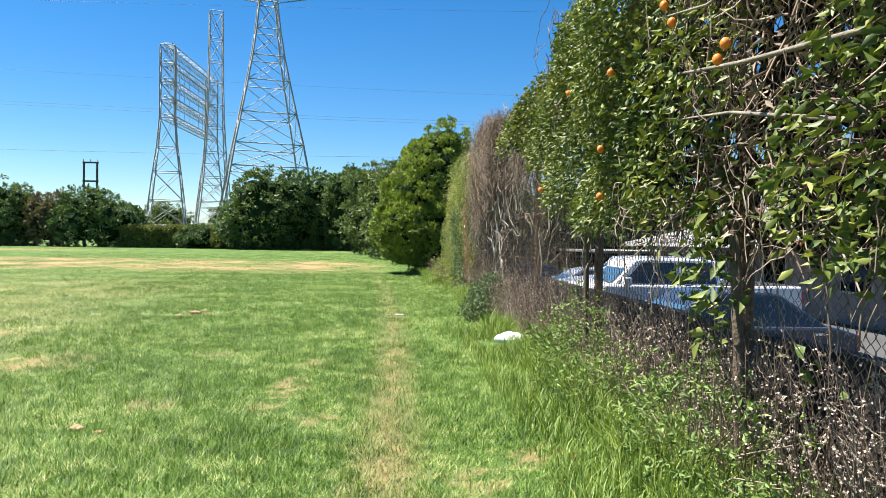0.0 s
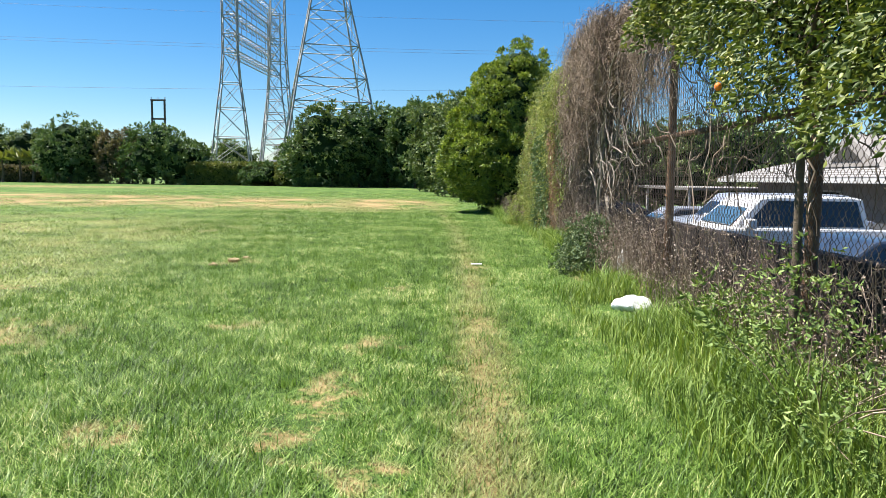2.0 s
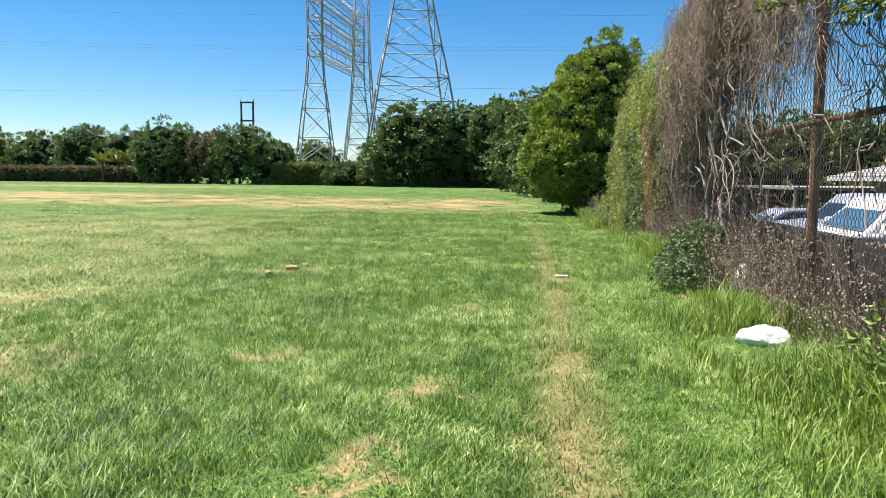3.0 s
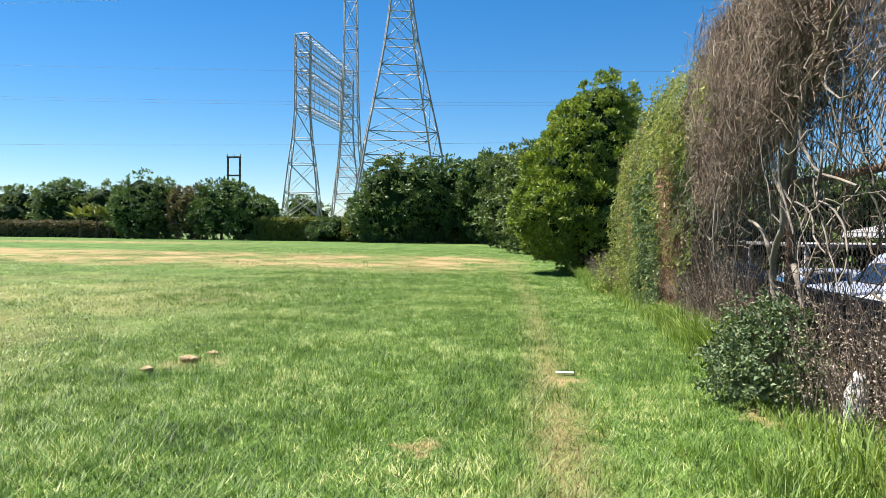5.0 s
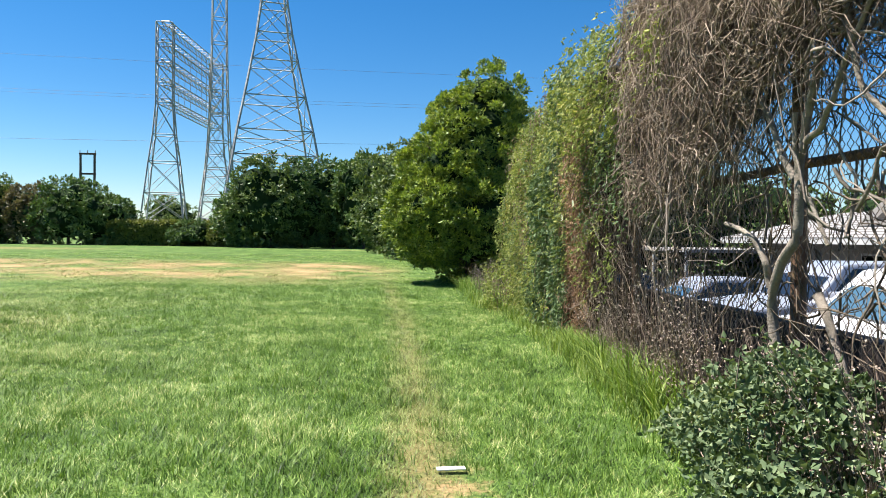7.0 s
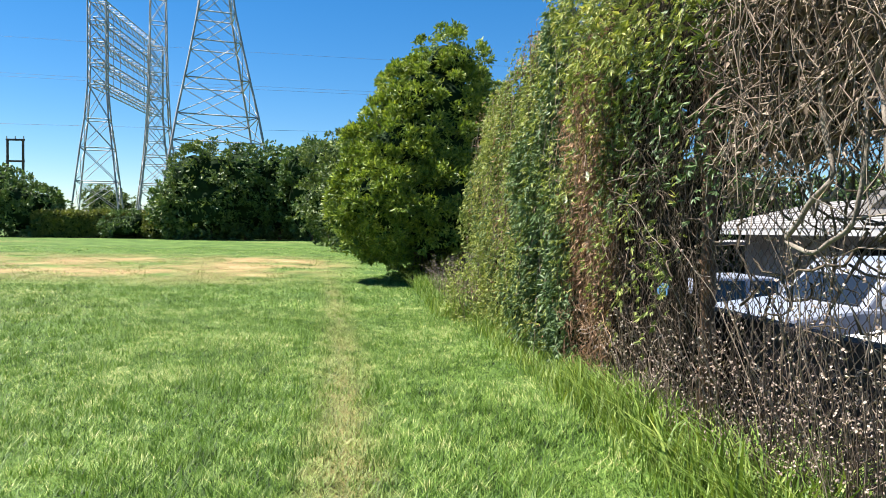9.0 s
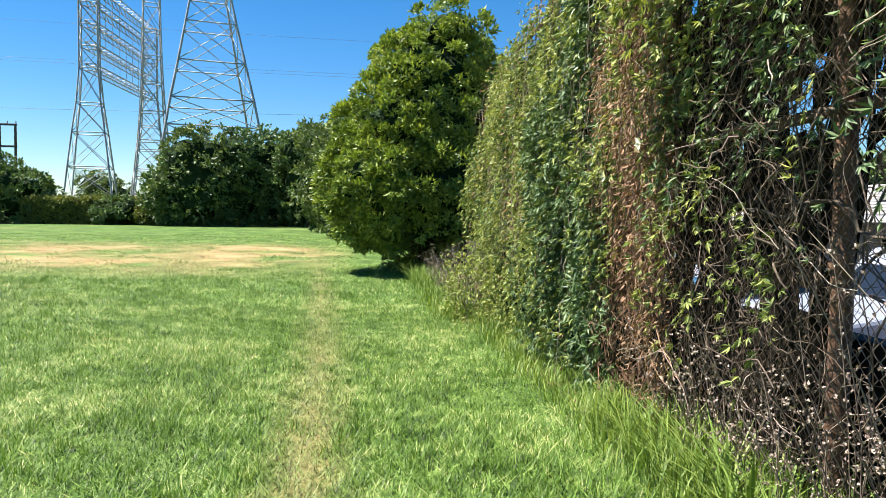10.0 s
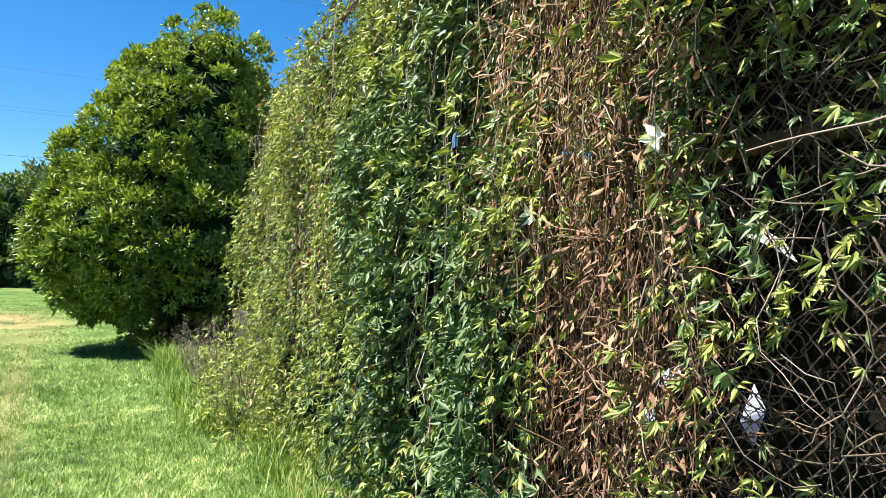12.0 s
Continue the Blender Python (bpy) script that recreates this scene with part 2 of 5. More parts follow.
M_WHITE = surface("white_car_paint", (0.60, 0.60, 0.62), (0.68, 0.68, 0.69), 0.8, 0.25, fine=9.0, bump=0.0, spec=0.6)
M_SILVER = surface("pale_blue_car_paint", (0.27, 0.29, 0.35), (0.34, 0.36, 0.42), 0.8, 0.28, 0.2, fine=9.0, bump=0.0, spec=0.6)
M_DARKCAR = surface("dark_blue_car_paint", (0.02, 0.03, 0.05), (0.04, 0.055, 0.085), 0.8, 0.2, fine=9.0, bump=0.0, spec=0.6)
M_GLASS = glass_material("dark_car_glass", (0.012, 0.014, 0.016), 0.0)
# reflected sky is put into the windscreen as a blue base colour
M_SCREEN = glass_material("painted_sky_windscreen", (0.05, 0.10, 0.14))
M_TYRE = surface("tyre_rubber", (0.015, 0.015, 0.015), (0.03, 0.03, 0.03), 8.0, 0.8)
M_RIM = surface("alloy_rim", (0.45, 0.45, 0.46), (0.6, 0.6, 0.6), 5.0, 0.35, 0.8)
M_CHROME = surface("chrome_trim", (0.6, 0.6, 0.6), (0.75, 0.75, 0.75), 5.0, 0.2, 0.9)
M_ROOF = surface("grey_shingle", (0.20, 0.19, 0.185), (0.31, 0.295, 0.29), 3.0, 0.9, fine=20.0, bump=0.4)
M_STUCCO = surface("grey_beige_stucco", (0.20, 0.185, 0.17), (0.28, 0.26, 0.245), 1.5, 0.9, fine=60.0, bump=0.4)
M_TRIM = surface("grey_white_painted_wood", (0.40, 0.395, 0.39), (0.52, 0.51, 0.50), 2.0, 0.6, fine=30.0, bump=0.15)
M_RED = surface("red_painted_wood", (0.40, 0.05, 0.05), (0.52, 0.09, 0.08), 2.0, 0.6)
M_ASPHALT = surface("asphalt", (0.045, 0.045, 0.047), (0.075, 0.075, 0.075), 0.6, 0.9, fine=60.0, bump=0.4)
M_SLATE = surface("dark_brown_wall", (0.025, 0.018, 0.016), (0.055, 0.04, 0.036), 2.0, 0.95, fine=40.0, bump=0.4)
M_STONE = surface("white_stone", (0.74, 0.74, 0.72), (0.86, 0.86, 0.85), 9.0, 0.8, fine=50.0, bump=0.5, wear=(0.6, 0.58, 0.52), wear_at=0.66)
M_ORANGE = surface("orange_fruit", (0.70, 0.15, 0.015), (0.80, 0.24, 0.03), 30.0, 0.4)
M_FLOWER = leaf_material("white_petal", [(0.0, (0.62, 0.64, 0.52)), (1.0, (0.85, 0.85, 0.8))], 0.6, 0.3)
M_CABLE = surface("power_cable", (0.05, 0.05, 0.055), (0.09, 0.09, 0.09), 1.0, 0.6)
M_DARKHOLE = surface("dark_vent", (0.02, 0.02, 0.02), (0.04, 0.035, 0.03), 5.0, 0.9)

# ---- mesh helpers ----


def from_arrays(name, verts, faces, material, parent=None, smooth=False):
    """One mesh object from vertex and face arrays (all faces of one size)."""
    me = bpy.data.meshes.new(name)
    k = faces.shape[1]
    me.vertices.add(len(verts))
    me.vertices.foreach_set("co", np.ascontiguousarray(verts, dtype=np.float32).ravel())
    me.loops.add(faces.size)
    me.loops.foreach_set("vertex_index", np.ascontiguousarray(faces, dtype=np.int32).ravel())
    me.polygons.add(len(faces))
    me.polygons.foreach_set("loop_start", np.arange(0, faces.size, k, dtype=np.int32))
    me.update(calc_edges=True)
    if smooth:
        me.polygons.foreach_set("use_smooth", np.ones(len(faces), dtype=bool))
    me.materials.append(material)
    ob = new(name, me)
    ob.parent = parent
    return ob


def part(name, bm, material, parent=None, label="", smooth=False):
    me = bpy.data.meshes.new(name)
    bmesh.ops.recalc_face_normals(bm, faces=bm.faces)
    bm.to_mesh(me)
    bm.free()
    if smooth:
        me.polygons.foreach_set("use_smooth", np.ones(len(me.polygons), dtype=bool))
    me.materials.append(material)
    ob = new(name, me)
    ob.parent = parent
    return tagged(ob, label)


def base(name, x=0.0, y=0.0, z=0.0, turn=0.0, **tags):
    ob = new(name)
    ob.matrix_basis = pose(x, y, z, 0, 0, turn)
    return tagged(ob, **tags)


def box(bm, x0, x1, y0, y1, z0, z1, bevel=0.0):
    r = bmesh.ops.create_cube(bm, size=1.0)
    bmesh.ops.scale(bm, vec=(x1 - x0, y1 - y0, z1 - z0), verts=r["verts"])
    bmesh.ops.translate(bm, vec=((x0 + x1) / 2, (y0 + y1) / 2, (z0 + z1) / 2), verts=r["verts"])
    if bevel:
        edges = list({e for v in r["verts"] for e in v.link_edges})
        bmesh.ops.bevel(bm, geom=edges, offset=bevel, segments=2, affect="EDGES", profile=0.5)
    return bm


def boxed(*a, **k):
    return box(bmesh.new(), *a, **k)


def unit(v):
    return v / np.maximum(np.linalg.norm(v, axis=-1, keepdims=True), 1e-9)


def tubes(name, paths, radii, material, parent=None, sides=3, taper=1.0):
    """Many tubes in one mesh; each path is a (k, 3) array, its radius tapers towards the end."""
    V, F, at = [], [], 0
    ang = np.arange(sides) * 2 * math.pi / sides
    for p, r in zip(paths, radii):
        k = len(p)
        d = unit(np.gradient(p, axis=0))
        ref = np.where(np.abs(d[:, 2:3]) > 0.9, np.array([[1.0, 0, 0]]), np.array([[0, 0, 1.0]]))
        a = unit(np.cross(d, ref))
        b = np.cross(d, a)
        rr = r * np.linspace(1, taper, k)[:, None, None]
        ring = p[:, None, :] + rr * (a[:, None, :] * np.cos(ang)[None, :, None] + b[:, None, :] * np.sin(ang)[None, :, None])
        V.append(ring.reshape(-1, 3))
        i = np.arange(k - 1)[:, None] * sides + np.arange(sides)[None, :]
        j = np.arange(k - 1)[:, None] * sides + (np.arange(sides)[None, :] + 1) % sides
        F.append(np.stack([i, j, j + sides, i + sides], -1).reshape(-1, 4) + at)
        at += k * sides
    return from_arrays(name, np.concatenate(V), np.concatenate(F), material, parent, smooth=sides > 4)


def leaves(name, P, D, length, width, material, parent=None, fold=0.25):
    """Folded pointed leaves at P along D: four corners, two triangles each."""
    n = len(P)
    D = unit(D)
    side = unit(np.cross(D, unit(RNG.normal(size=(n, 3)))))
    up = np.cross(side, D)
    L, W = np.asarray(length).reshape(-1, 1) * np.ones((n, 1)), np.asarray(width).reshape(-1, 1) * np.ones((n, 1))
    mid = P + D * L * 0.45
    v = np.stack([P, mid + side * W / 2 + up * W * fold, P + D * L - up * L * 0.12, mid - side * W / 2 + up * W * fold], 1).reshape(-1, 3)
    i = np.arange(n)[:, None] * 4
    f = np.concatenate([i + np.array([[0, 1, 2]]), i + np.array([[0, 2, 3]])], 1).reshape(-1, 3)
    return from_arrays(name, v, f, material, parent)


def rosettes(name, C, N, per, length, width, material, parent=None, spread=0.9):
    """Leaf clusters at C that open towards N."""
    n = len(C)
    d = N[:, None, :] * 0.55 + RNG.normal(size=(n, per, 3)) * spread
    p = C[:, None, :] + RNG.normal(size=(n, per, 3)) * length * 0.25
    ln = length * RNG.uniform(0.65, 1.25, (n, per))
    return leaves(name, p.reshape(-1, 3), d.reshape(-1, 3), ln.ravel(), ln.ravel() * width, material, parent)


def lumps(seed, count, reach):
    r = np.random.default_rng(seed)
    return unit(r.normal(size=(count, 3))), r.uniform(0.55, 1.0, count) * reach


def blob_points(n, blobs, rough=0.16):
    """Places and normals on the outer skin of a cluster of ellipsoids, roughened."""
    blobs = np.array(blobs, dtype=float)
    area = blobs[:, 3] * blobs[:, 5]
    which = RNG.choice(len(blobs), size=n * 2, p=area / area.sum())
    u = unit(RNG.normal(size=(n * 2, 3)))
    c, r = blobs[which, :3], blobs[which, 3:6]
    rad = 1 + rough * RNG.normal(size=(n * 2, 1)) * 0.6 - 0.1 * RNG.random((n * 2, 1))
    p = c + u * r * rad
    q = (p[:, None, :] - blobs[None, :, :3]) / blobs[None, :, 3:6]
    inside = (np.sum(q * q, -1) < 0.62).any(1)
    keep = np.where(~inside)[0][:n]
    return p[keep], unit(u[keep] / r[keep])


def lumpy_core(name, blobs, shrink, material, parent):
    bm = bmesh.new()
    for x, y, z, rx, ry, rz in blobs:
        r = bmesh.ops.create_icosphere(bm, subdivisions=3, radius=1.0)
        for v in r["verts"]:
            k = shrink * (1 + 0.25 * noise.noise(v.co * 2.3 + Vector((x, y, z))))
            v.co = Vector((x + v.co.x * rx * k, y + v.co.y * ry * k, max(0.02, z + v.co.z * rz * k)))
    return part(name, bm, material, parent)


def trunk_paths(height, spread, count, seed, r0):
    r = np.random.default_rng(seed)
    paths, radii = [np.array([[0, 0, -0.1], [0.03, 0.02, height * 0.25], [0.0, 0.05, height * 0.5], [0.02, 0, height * 0.8]])], [r0]
    for i in range(count):
        a, h = r.uniform(0, 6.28), r.uniform(0.2, 0.6) * height
        e = np.array([math.cos(a) * spread, math.sin(a) * spread, h + spread * 0.8])
        s = np.array([0.0, 0.0, h])
        paths.append(np.stack([s, s * 0.55 + e * 0.45 + r.normal(size=3) * 0.08, e]))
        radii.append(r0 * 0.45)
    return paths, radii


def tree(name, x, y, blobs, n, per, length, width, material, label, category="tree", group="", trunk=0.14, core=0.8, z=0.0, tuft=0.0, sub=6):
    """Trunk, limbs, and a crown of tufts: n tufts of sub leaf clusters each."""
    ob = base(name, x, y, z, label=label, category=category, group=group)
    top = max(b[2] + b[5] for b in blobs)
    reach = max(b[3] for b in blobs)
    paths, radii = trunk_paths(top * 0.85, reach * 0.55, 7, int(abs(x) * 7 + y), trunk)
    tubes("trunk", paths, radii, M_BARK, ob, 7, 0.4)
    c, nn = blob_points(n, blobs, 0.12)
    tuft = tuft or length * 1.3
    size = tuft * RNG.uniform(0.55, 1.25, (len(c), 1, 1))
    u = unit(nn[:, None, :] * 0.75 + np.array([[[0, 0, 0.35]]]) + RNG.normal(size=(len(c), sub, 3)) * 0.65)
    c = (c[:, None, :] + u * size).reshape(-1, 3)
    nn = u.reshape(-1, 3)
    ok = c[:, 2] > 0.03
    tagged(rosettes("crown", c[ok], nn[ok], per, length, width, material, ob, 0.6), kind="stuff")
    # solid core whose near-black colour paints the shade deep in the crown
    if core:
        lumpy_core("crown_shade_core", blobs, core, M_CORE, ob)
    return ob


# ---- ground ----
FENCE_X = 1.92
LOT_Z = -1.05


def sheet(name, xs, ys, height, material, **tags):
    X, Y = np.meshgrid(xs, ys, indexing="ij")
    v = np.stack([X, Y, height(X, Y)], -1).reshape(-1, 3)
    a, b = len(xs), len(ys)
    i = (np.arange(a - 1)[:, None] * b + np.arange(b - 1)[None, :]).ravel()
    return tagged(from_arrays(name, v, np.stack([i, i + b, i + b + 1, i + 1], -1), material, smooth=True), **tags)


def ground_z(X, Y):
    z = 0.02 * np.sin(X * 1.3 + 0.5) * np.sin(Y * 0.9) + 0.012 * np.sin(X * 3.1 + Y * 2.3)
    z = z * np.clip(1 - (Y - 40) / 30, 0, 1) * np.clip((60 - np.abs(X)) / 30, 0, 1)
    bank = np.clip((X - 1.2) / 0.7, 0, 1) * 0.03
    drop = np.clip((X - 2.05) / 0.12, 0, 1) * (LOT_Z - 0.03)
    rise = 0.3 * np.clip((Y - 35) / 33, 0, 1) * np.clip((1.5 - X) / 4, 0, 1)
    back = np.clip((X - 70) / 60, 0, 1) * -(LOT_Z)
    return z * np.clip((2.0 - X) / 0.5, 0, 1) + bank + drop + back + rise


gx = np.concatenate([[-3000, -1200, -500, -240, -120, -70, -45, -30, -20], np.arange(-15, 2.05, 0.35), [2.05, 2.17, 2.6, 5, 12, 30, 70, 130, 400, 1200, 3000]])
gy = np.concatenate([[-3000, -800, -200, -60, -25, -10, -4], np.arange(-2, 30, 0.35), [33, 37, 42, 48, 56, 66, 80, 100, 130, 200, 500, 1200, 3000]])
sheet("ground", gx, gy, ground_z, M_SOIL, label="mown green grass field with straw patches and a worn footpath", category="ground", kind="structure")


def gz(x, y):
    return ground_z(np.asarray(x, dtype=float), np.asarray(y, dtype=float))


def thin_out(x, y):
    """The share of blades that stands at a place: fewer on the path and in bare spots."""
    keep = 1 - 0.25 * np.exp(-((x - path_x(y)) / 0.16) ** 2)
    for cx, cy, rx, ry in DRY:
        keep *= 1 - 0.4 * np.exp(-(((x - cx) / rx) ** 2 + ((y - cy) / ry) ** 2))
    return keep


def clumpy(x, y):
    return 0.5 + 0.5 * np.sin(x * 5.1 + 2 * np.sin(y * 1.7)) * np.sin(y * 4.3 + 2 * np.sin(x * 2.1))


def grass(name, x0, x1, y0, y1, count, height, width, material, label, lean=0.5, mown=True):
    """Mown blades are single slips; uncut ones are bent in the middle."""
    x, y = RNG.uniform(x0, x1, count), RNG.uniform(y0, y1, count)
    if mown:
        x, y = x + RNG.normal(size=count) * 0.04 * (x1 - x0), y + RNG.normal(size=count) * 0.05 * (y1 - y0)
    keep = (RNG.random(count) < (thin_out(x, y) if mown else 1)) & (x < FENCE_X + 0.2)
    if not mown:
        keep &= RNG.random(count) < np.clip((x - x0) / (0.35 * (x1 - x0)) + 0.2 * clumpy(x * 2, y), 0.06, 1)
        keep &= ((x - 1.42) / 0.42) ** 2 + ((y - 8.75) / 0.5) ** 2 > 1
    x, y = x[keep], y[keep]
    n = len(x)
    h = height * RNG.uniform(0.5, 1.25, n) * (0.55 + 0.7 * clumpy(x * 0.5, y * 0.5)) * (0.5 + 0.5 * thin_out(x, y))
    a = RNG.uniform(0, 2 * math.pi, n)
    d = np.stack([np.cos(a), np.sin(a), np.zeros(n)], -1)
    s = np.stack([-np.sin(a), np.cos(a), np.zeros(n)], -1) * (width * RNG.uniform(0.6, 1.3, n))[:, None] / 2
    p = np.stack([x, y, gz(x, y) - 0.004], -1)
    ln = (h * lean * RNG.uniform(0.1, 1.6, n))[:, None]
    up = np.stack([np.zeros(n), np.zeros(n), h], -1)
    if mown:
        v = np.stack([p - s, p + s, p + up + d * ln], 1).reshape(-1, 3)
        f = np.arange(n * 3).reshape(-1, 3)
    else:
        m = p + up * 0.65 + d * ln * 0.4
        v = np.stack([p - s, p + s, m - s * 0.8, m + s * 0.8, p + up * 0.95 + d * ln], 1).reshape(-1, 3)
        i = np.arange(n)[:, None] * 5
        f = np.concatenate([i + np.array([[0, 1, 3]]), i + np.array([[0, 3, 2]]), i + np.array([[2, 3, 4]])], 1).reshape(-1, 3)
    return tagged(from_arrays(name, v, f, material), label=label, category="grass", kind="stuff")


LAWN = "short mown lawn grass, green with straw-coloured blades"
grass("lawn_grass", -3.6, 1.7, 2.0, 9.0, 330000, 0.044, 0.0065, M_BLADE, LAWN, 1.5)
grass("lawn_grass", -4.5, 1.7, 9.0, 17.0, 280000, 0.046, 0.0075, M_BLADE, LAWN, 1.5)
grass("lawn_grass", -9.0, -3.6, 3.0, 17.0, 100000, 0.042, 0.011, M_BLADE, LAWN, 1.5)
grass("lawn_grass", -9.0, 1.8, 17.0, 30.0, 150000, 0.045, 0.012, M_BLADE, LAWN, 1.5)
grass("lawn_grass", -3.2, 1.7, 16.8, 22.5, 150000, 0.044, 0.0075, M_BLADE, LAWN, 1.5)
grass("lawn_grass", -22.0, 1.9, 30.0, 52.0, 70000, 0.04, 0.03, M_BLADE, LAWN, 1.5)
grass("lawn_grass", -22.0, -9.0, 8.0, 30.0, 50000, 0.04, 0.024, M_BLADE, LAWN, 1.5)


def tufts(count, x0, x1, y0, y1):
    """Coarser tussocks that stand out of the mown grass."""
    cx, cy = RNG.uniform(x0, x1, count), RNG.uniform(y0, y1, count)
    on = RNG.random(count) < thin_out(cx, cy) ** 4
    cx, cy = cx[on], cy[on]
    count, m = len(cx), 26
    size = RNG.uniform(0.5, 1.2, count)
    x = np.repeat(cx, m) + RNG.normal(size=count * m) * np.repeat(size, m) * 0.05
    y = np.repeat(cy, m) + RNG.normal(size=count * m) * np.repeat(size, m) * 0.05
    n = count * m
    a = RNG.uniform(0, 2 * math.pi, n)
    h = 0.085 * np.repeat(size, m) * RNG.uniform(0.6, 1.2, n)
    d = np.stack([np.cos(a), np.sin(a), np.zeros(n)], -1) * (h * RNG.uniform(0.2, 1.1, n))[:, None]
    s = np.stack([-np.sin(a), np.cos(a), np.zeros(n)], -1) * 0.0035
    p = np.stack([x, y, gz(x, y) - 0.004], -1)
    v = np.stack([p - s, p + s, p + d + np.stack([np.zeros(n), np.zeros(n), h], -1)], 1).reshape(-1, 3)
    return tagged(from_arrays("grass_tussocks", v, np.arange(n * 3).reshape(-1, 3), M_TUSSOCK), label="coarse dark green grass tussocks in the lawn", category="grass", kind="stuff")


tufts(2600, -4.5, 1.3, 2.0, 17.0)
tufts(1500, -7.0, 1.3, 17.0, 27.0)
TALL = "tall uncut green grass along the foot of the fence"
grass("tall_grass", 1.25, 2.0, 2.2, 9.9, 17000, 0.30, 0.0075, M_TALL, TALL, 0.75, False)
grass("tall_grass", 1.35, 2.0, 9.9, 22.5, 15000, 0.17, 0.0075, M_TALL, TALL, 0.75, False)
grass("tall_grass", 0.85, 1.5, 2.2, 9.9, 12000, 0.16, 0.007, M_TALL, "longer green grass along the bank below the fence", 0.7, False)
grass("tall_grass", 1.0, 1.8, 21.0, 26.5, 6000, 0.32, 0.011, M_TALL, TALL, 0.75, False)

grass("tall_grass", 1.5, 1.95, 13.6, 16.8, 3500, 0.32, 0.008, M_TALL, TALL, 0.9, False)

grass("tall_grass", 1.5, 1.95, 12.9, 15.2, 1100, 0.45, 0.013, M_TALL, "broad-bladed pale green weeds at the foot of the fence", 0.9, False)

# ---- chain-link fence ----
FENCE_TOP = 3.25
POSTS = (0.9, 3.75, 6.55, 9.4, 12.3, 15.0, 17.8, 20.7)
fence = base("chain_link_fence", FENCE_X, 0, 0, label="tall rusty chain-link fence overgrown with vines", category="fence")
for py in POSTS:
    p = np.array([[0, py, -0.1], [0.01, py, 1.0], [0.0, py, 2.2], [0.0, py + 0.01, FENCE_TOP]])
    post = tubes("post", [p], [0.04], M_RUST, fence, 12)
    cap = bmesh.new()
    bmesh.ops.create_uvsphere(cap, u_segments=10, v_segments=6, radius=0.046, matrix=Matrix.Translation((0, py + 0.01, FENCE_TOP)))
    part("cap", cap, M_RUST, post, smooth=True)
    for bz in (0.5, 1.1, 1.68, 2.4, 3.1):
        ring = np.array([[0, py, bz - 0.012], [0, py, bz + 0.012]])
        tubes("band", [ring], [0.045], M_RUST, post, 10)
for (a, b) in zip(POSTS[:-1], POSTS[1:]):
    for rz in (1.68, FENCE_TOP - 0.04):
        sag = np.stack([np.full(5, 0.0), np.linspace(a + 0.03, b - 0.03, 5), rz - 0.015 * np.sin(np.linspace(0, math.pi, 5))], -1)
        tubes("rail", [sag], [0.026], M_RUST, fence, 8)


def chain_link(y0, y1, z0, z1, pitch, r):
    paths = []
    steps = int((z1 - z0) / (pitch / 2))
    z = z0 + np.arange(steps + 1) * pitch / 2
    k = np.arange(steps + 1)
    for i in range(int((y1 - y0) / pitch)):
        yy = y0 + i * pitch
        side = np.where(k % 2 == 0, 0.0, pitch * 0.5)
        bulge = -0.045 - 0.02 * np.sin(yy * 1.1) * np.sin(z * 1.7)
        wob = 0.004 * np.sin(z * 9 + i)
        for flip in (1, -1):
            paths.append(np.stack([bulge + 0.003 * flip, yy + flip * side + wob, z], -1))
    return tubes("wire_mesh", paths, [r] * len(paths), M_WIRE, fence, 3)


chain_link(1.5, 16.9, 0.02, FENCE_TOP, 0.062, 0.0026)

# ---- vines on the fence ----


def wave(y, z, s=0):
    return (np.sin(y * 2.1 + s) * np.sin(z * 1.7 + 1.3 * s) + 0.6 * np.sin(y * 5.3 + z * 2.2 + 2 * s) + 0.4 * np.sin(z * 6.1 - y * 3.7 + s)) / 2


def strands(name, y0, y1, top, low, count, r, material, parent, x0=-0.02, x1=-0.3, curl=0.05, step=9):
    """Hanging dry runners, each a wandering line from the top down."""
    paths, radii = [], []
    for i in range(count):
        y, zt = RNG.uniform(y0, y1), 0.0
        t_, l_ = top(y), low(y)
        zt = t_ - abs(RNG.normal()) * 0.35 * (t_ - l_)
        ln = RNG.uniform(0.15, 0.8) * max(0.15, zt - l_)
        d = np.cumsum(RNG.normal(size=(step, 3)) * curl, axis=0)
        d[:, 0] *= 0.5
        p = np.stack([np.full(step, FENCE_X + RNG.uniform(x1, x0)), np.full(step, y), zt - np.linspace(0, ln, step)], -1) + d - d[0]
        p[:, 0] = np.minimum(p[:, 0], FENCE_X - 0.0)
        p[:, 2] = np.minimum(p[:, 2], t_ + 0.05)
        paths.append(p)
        radii.append(r * RNG.uniform(0.6, 1.6))
    return tagged(tubes(name, paths, radii, material, parent, 3, 0.6), kind="stuff")


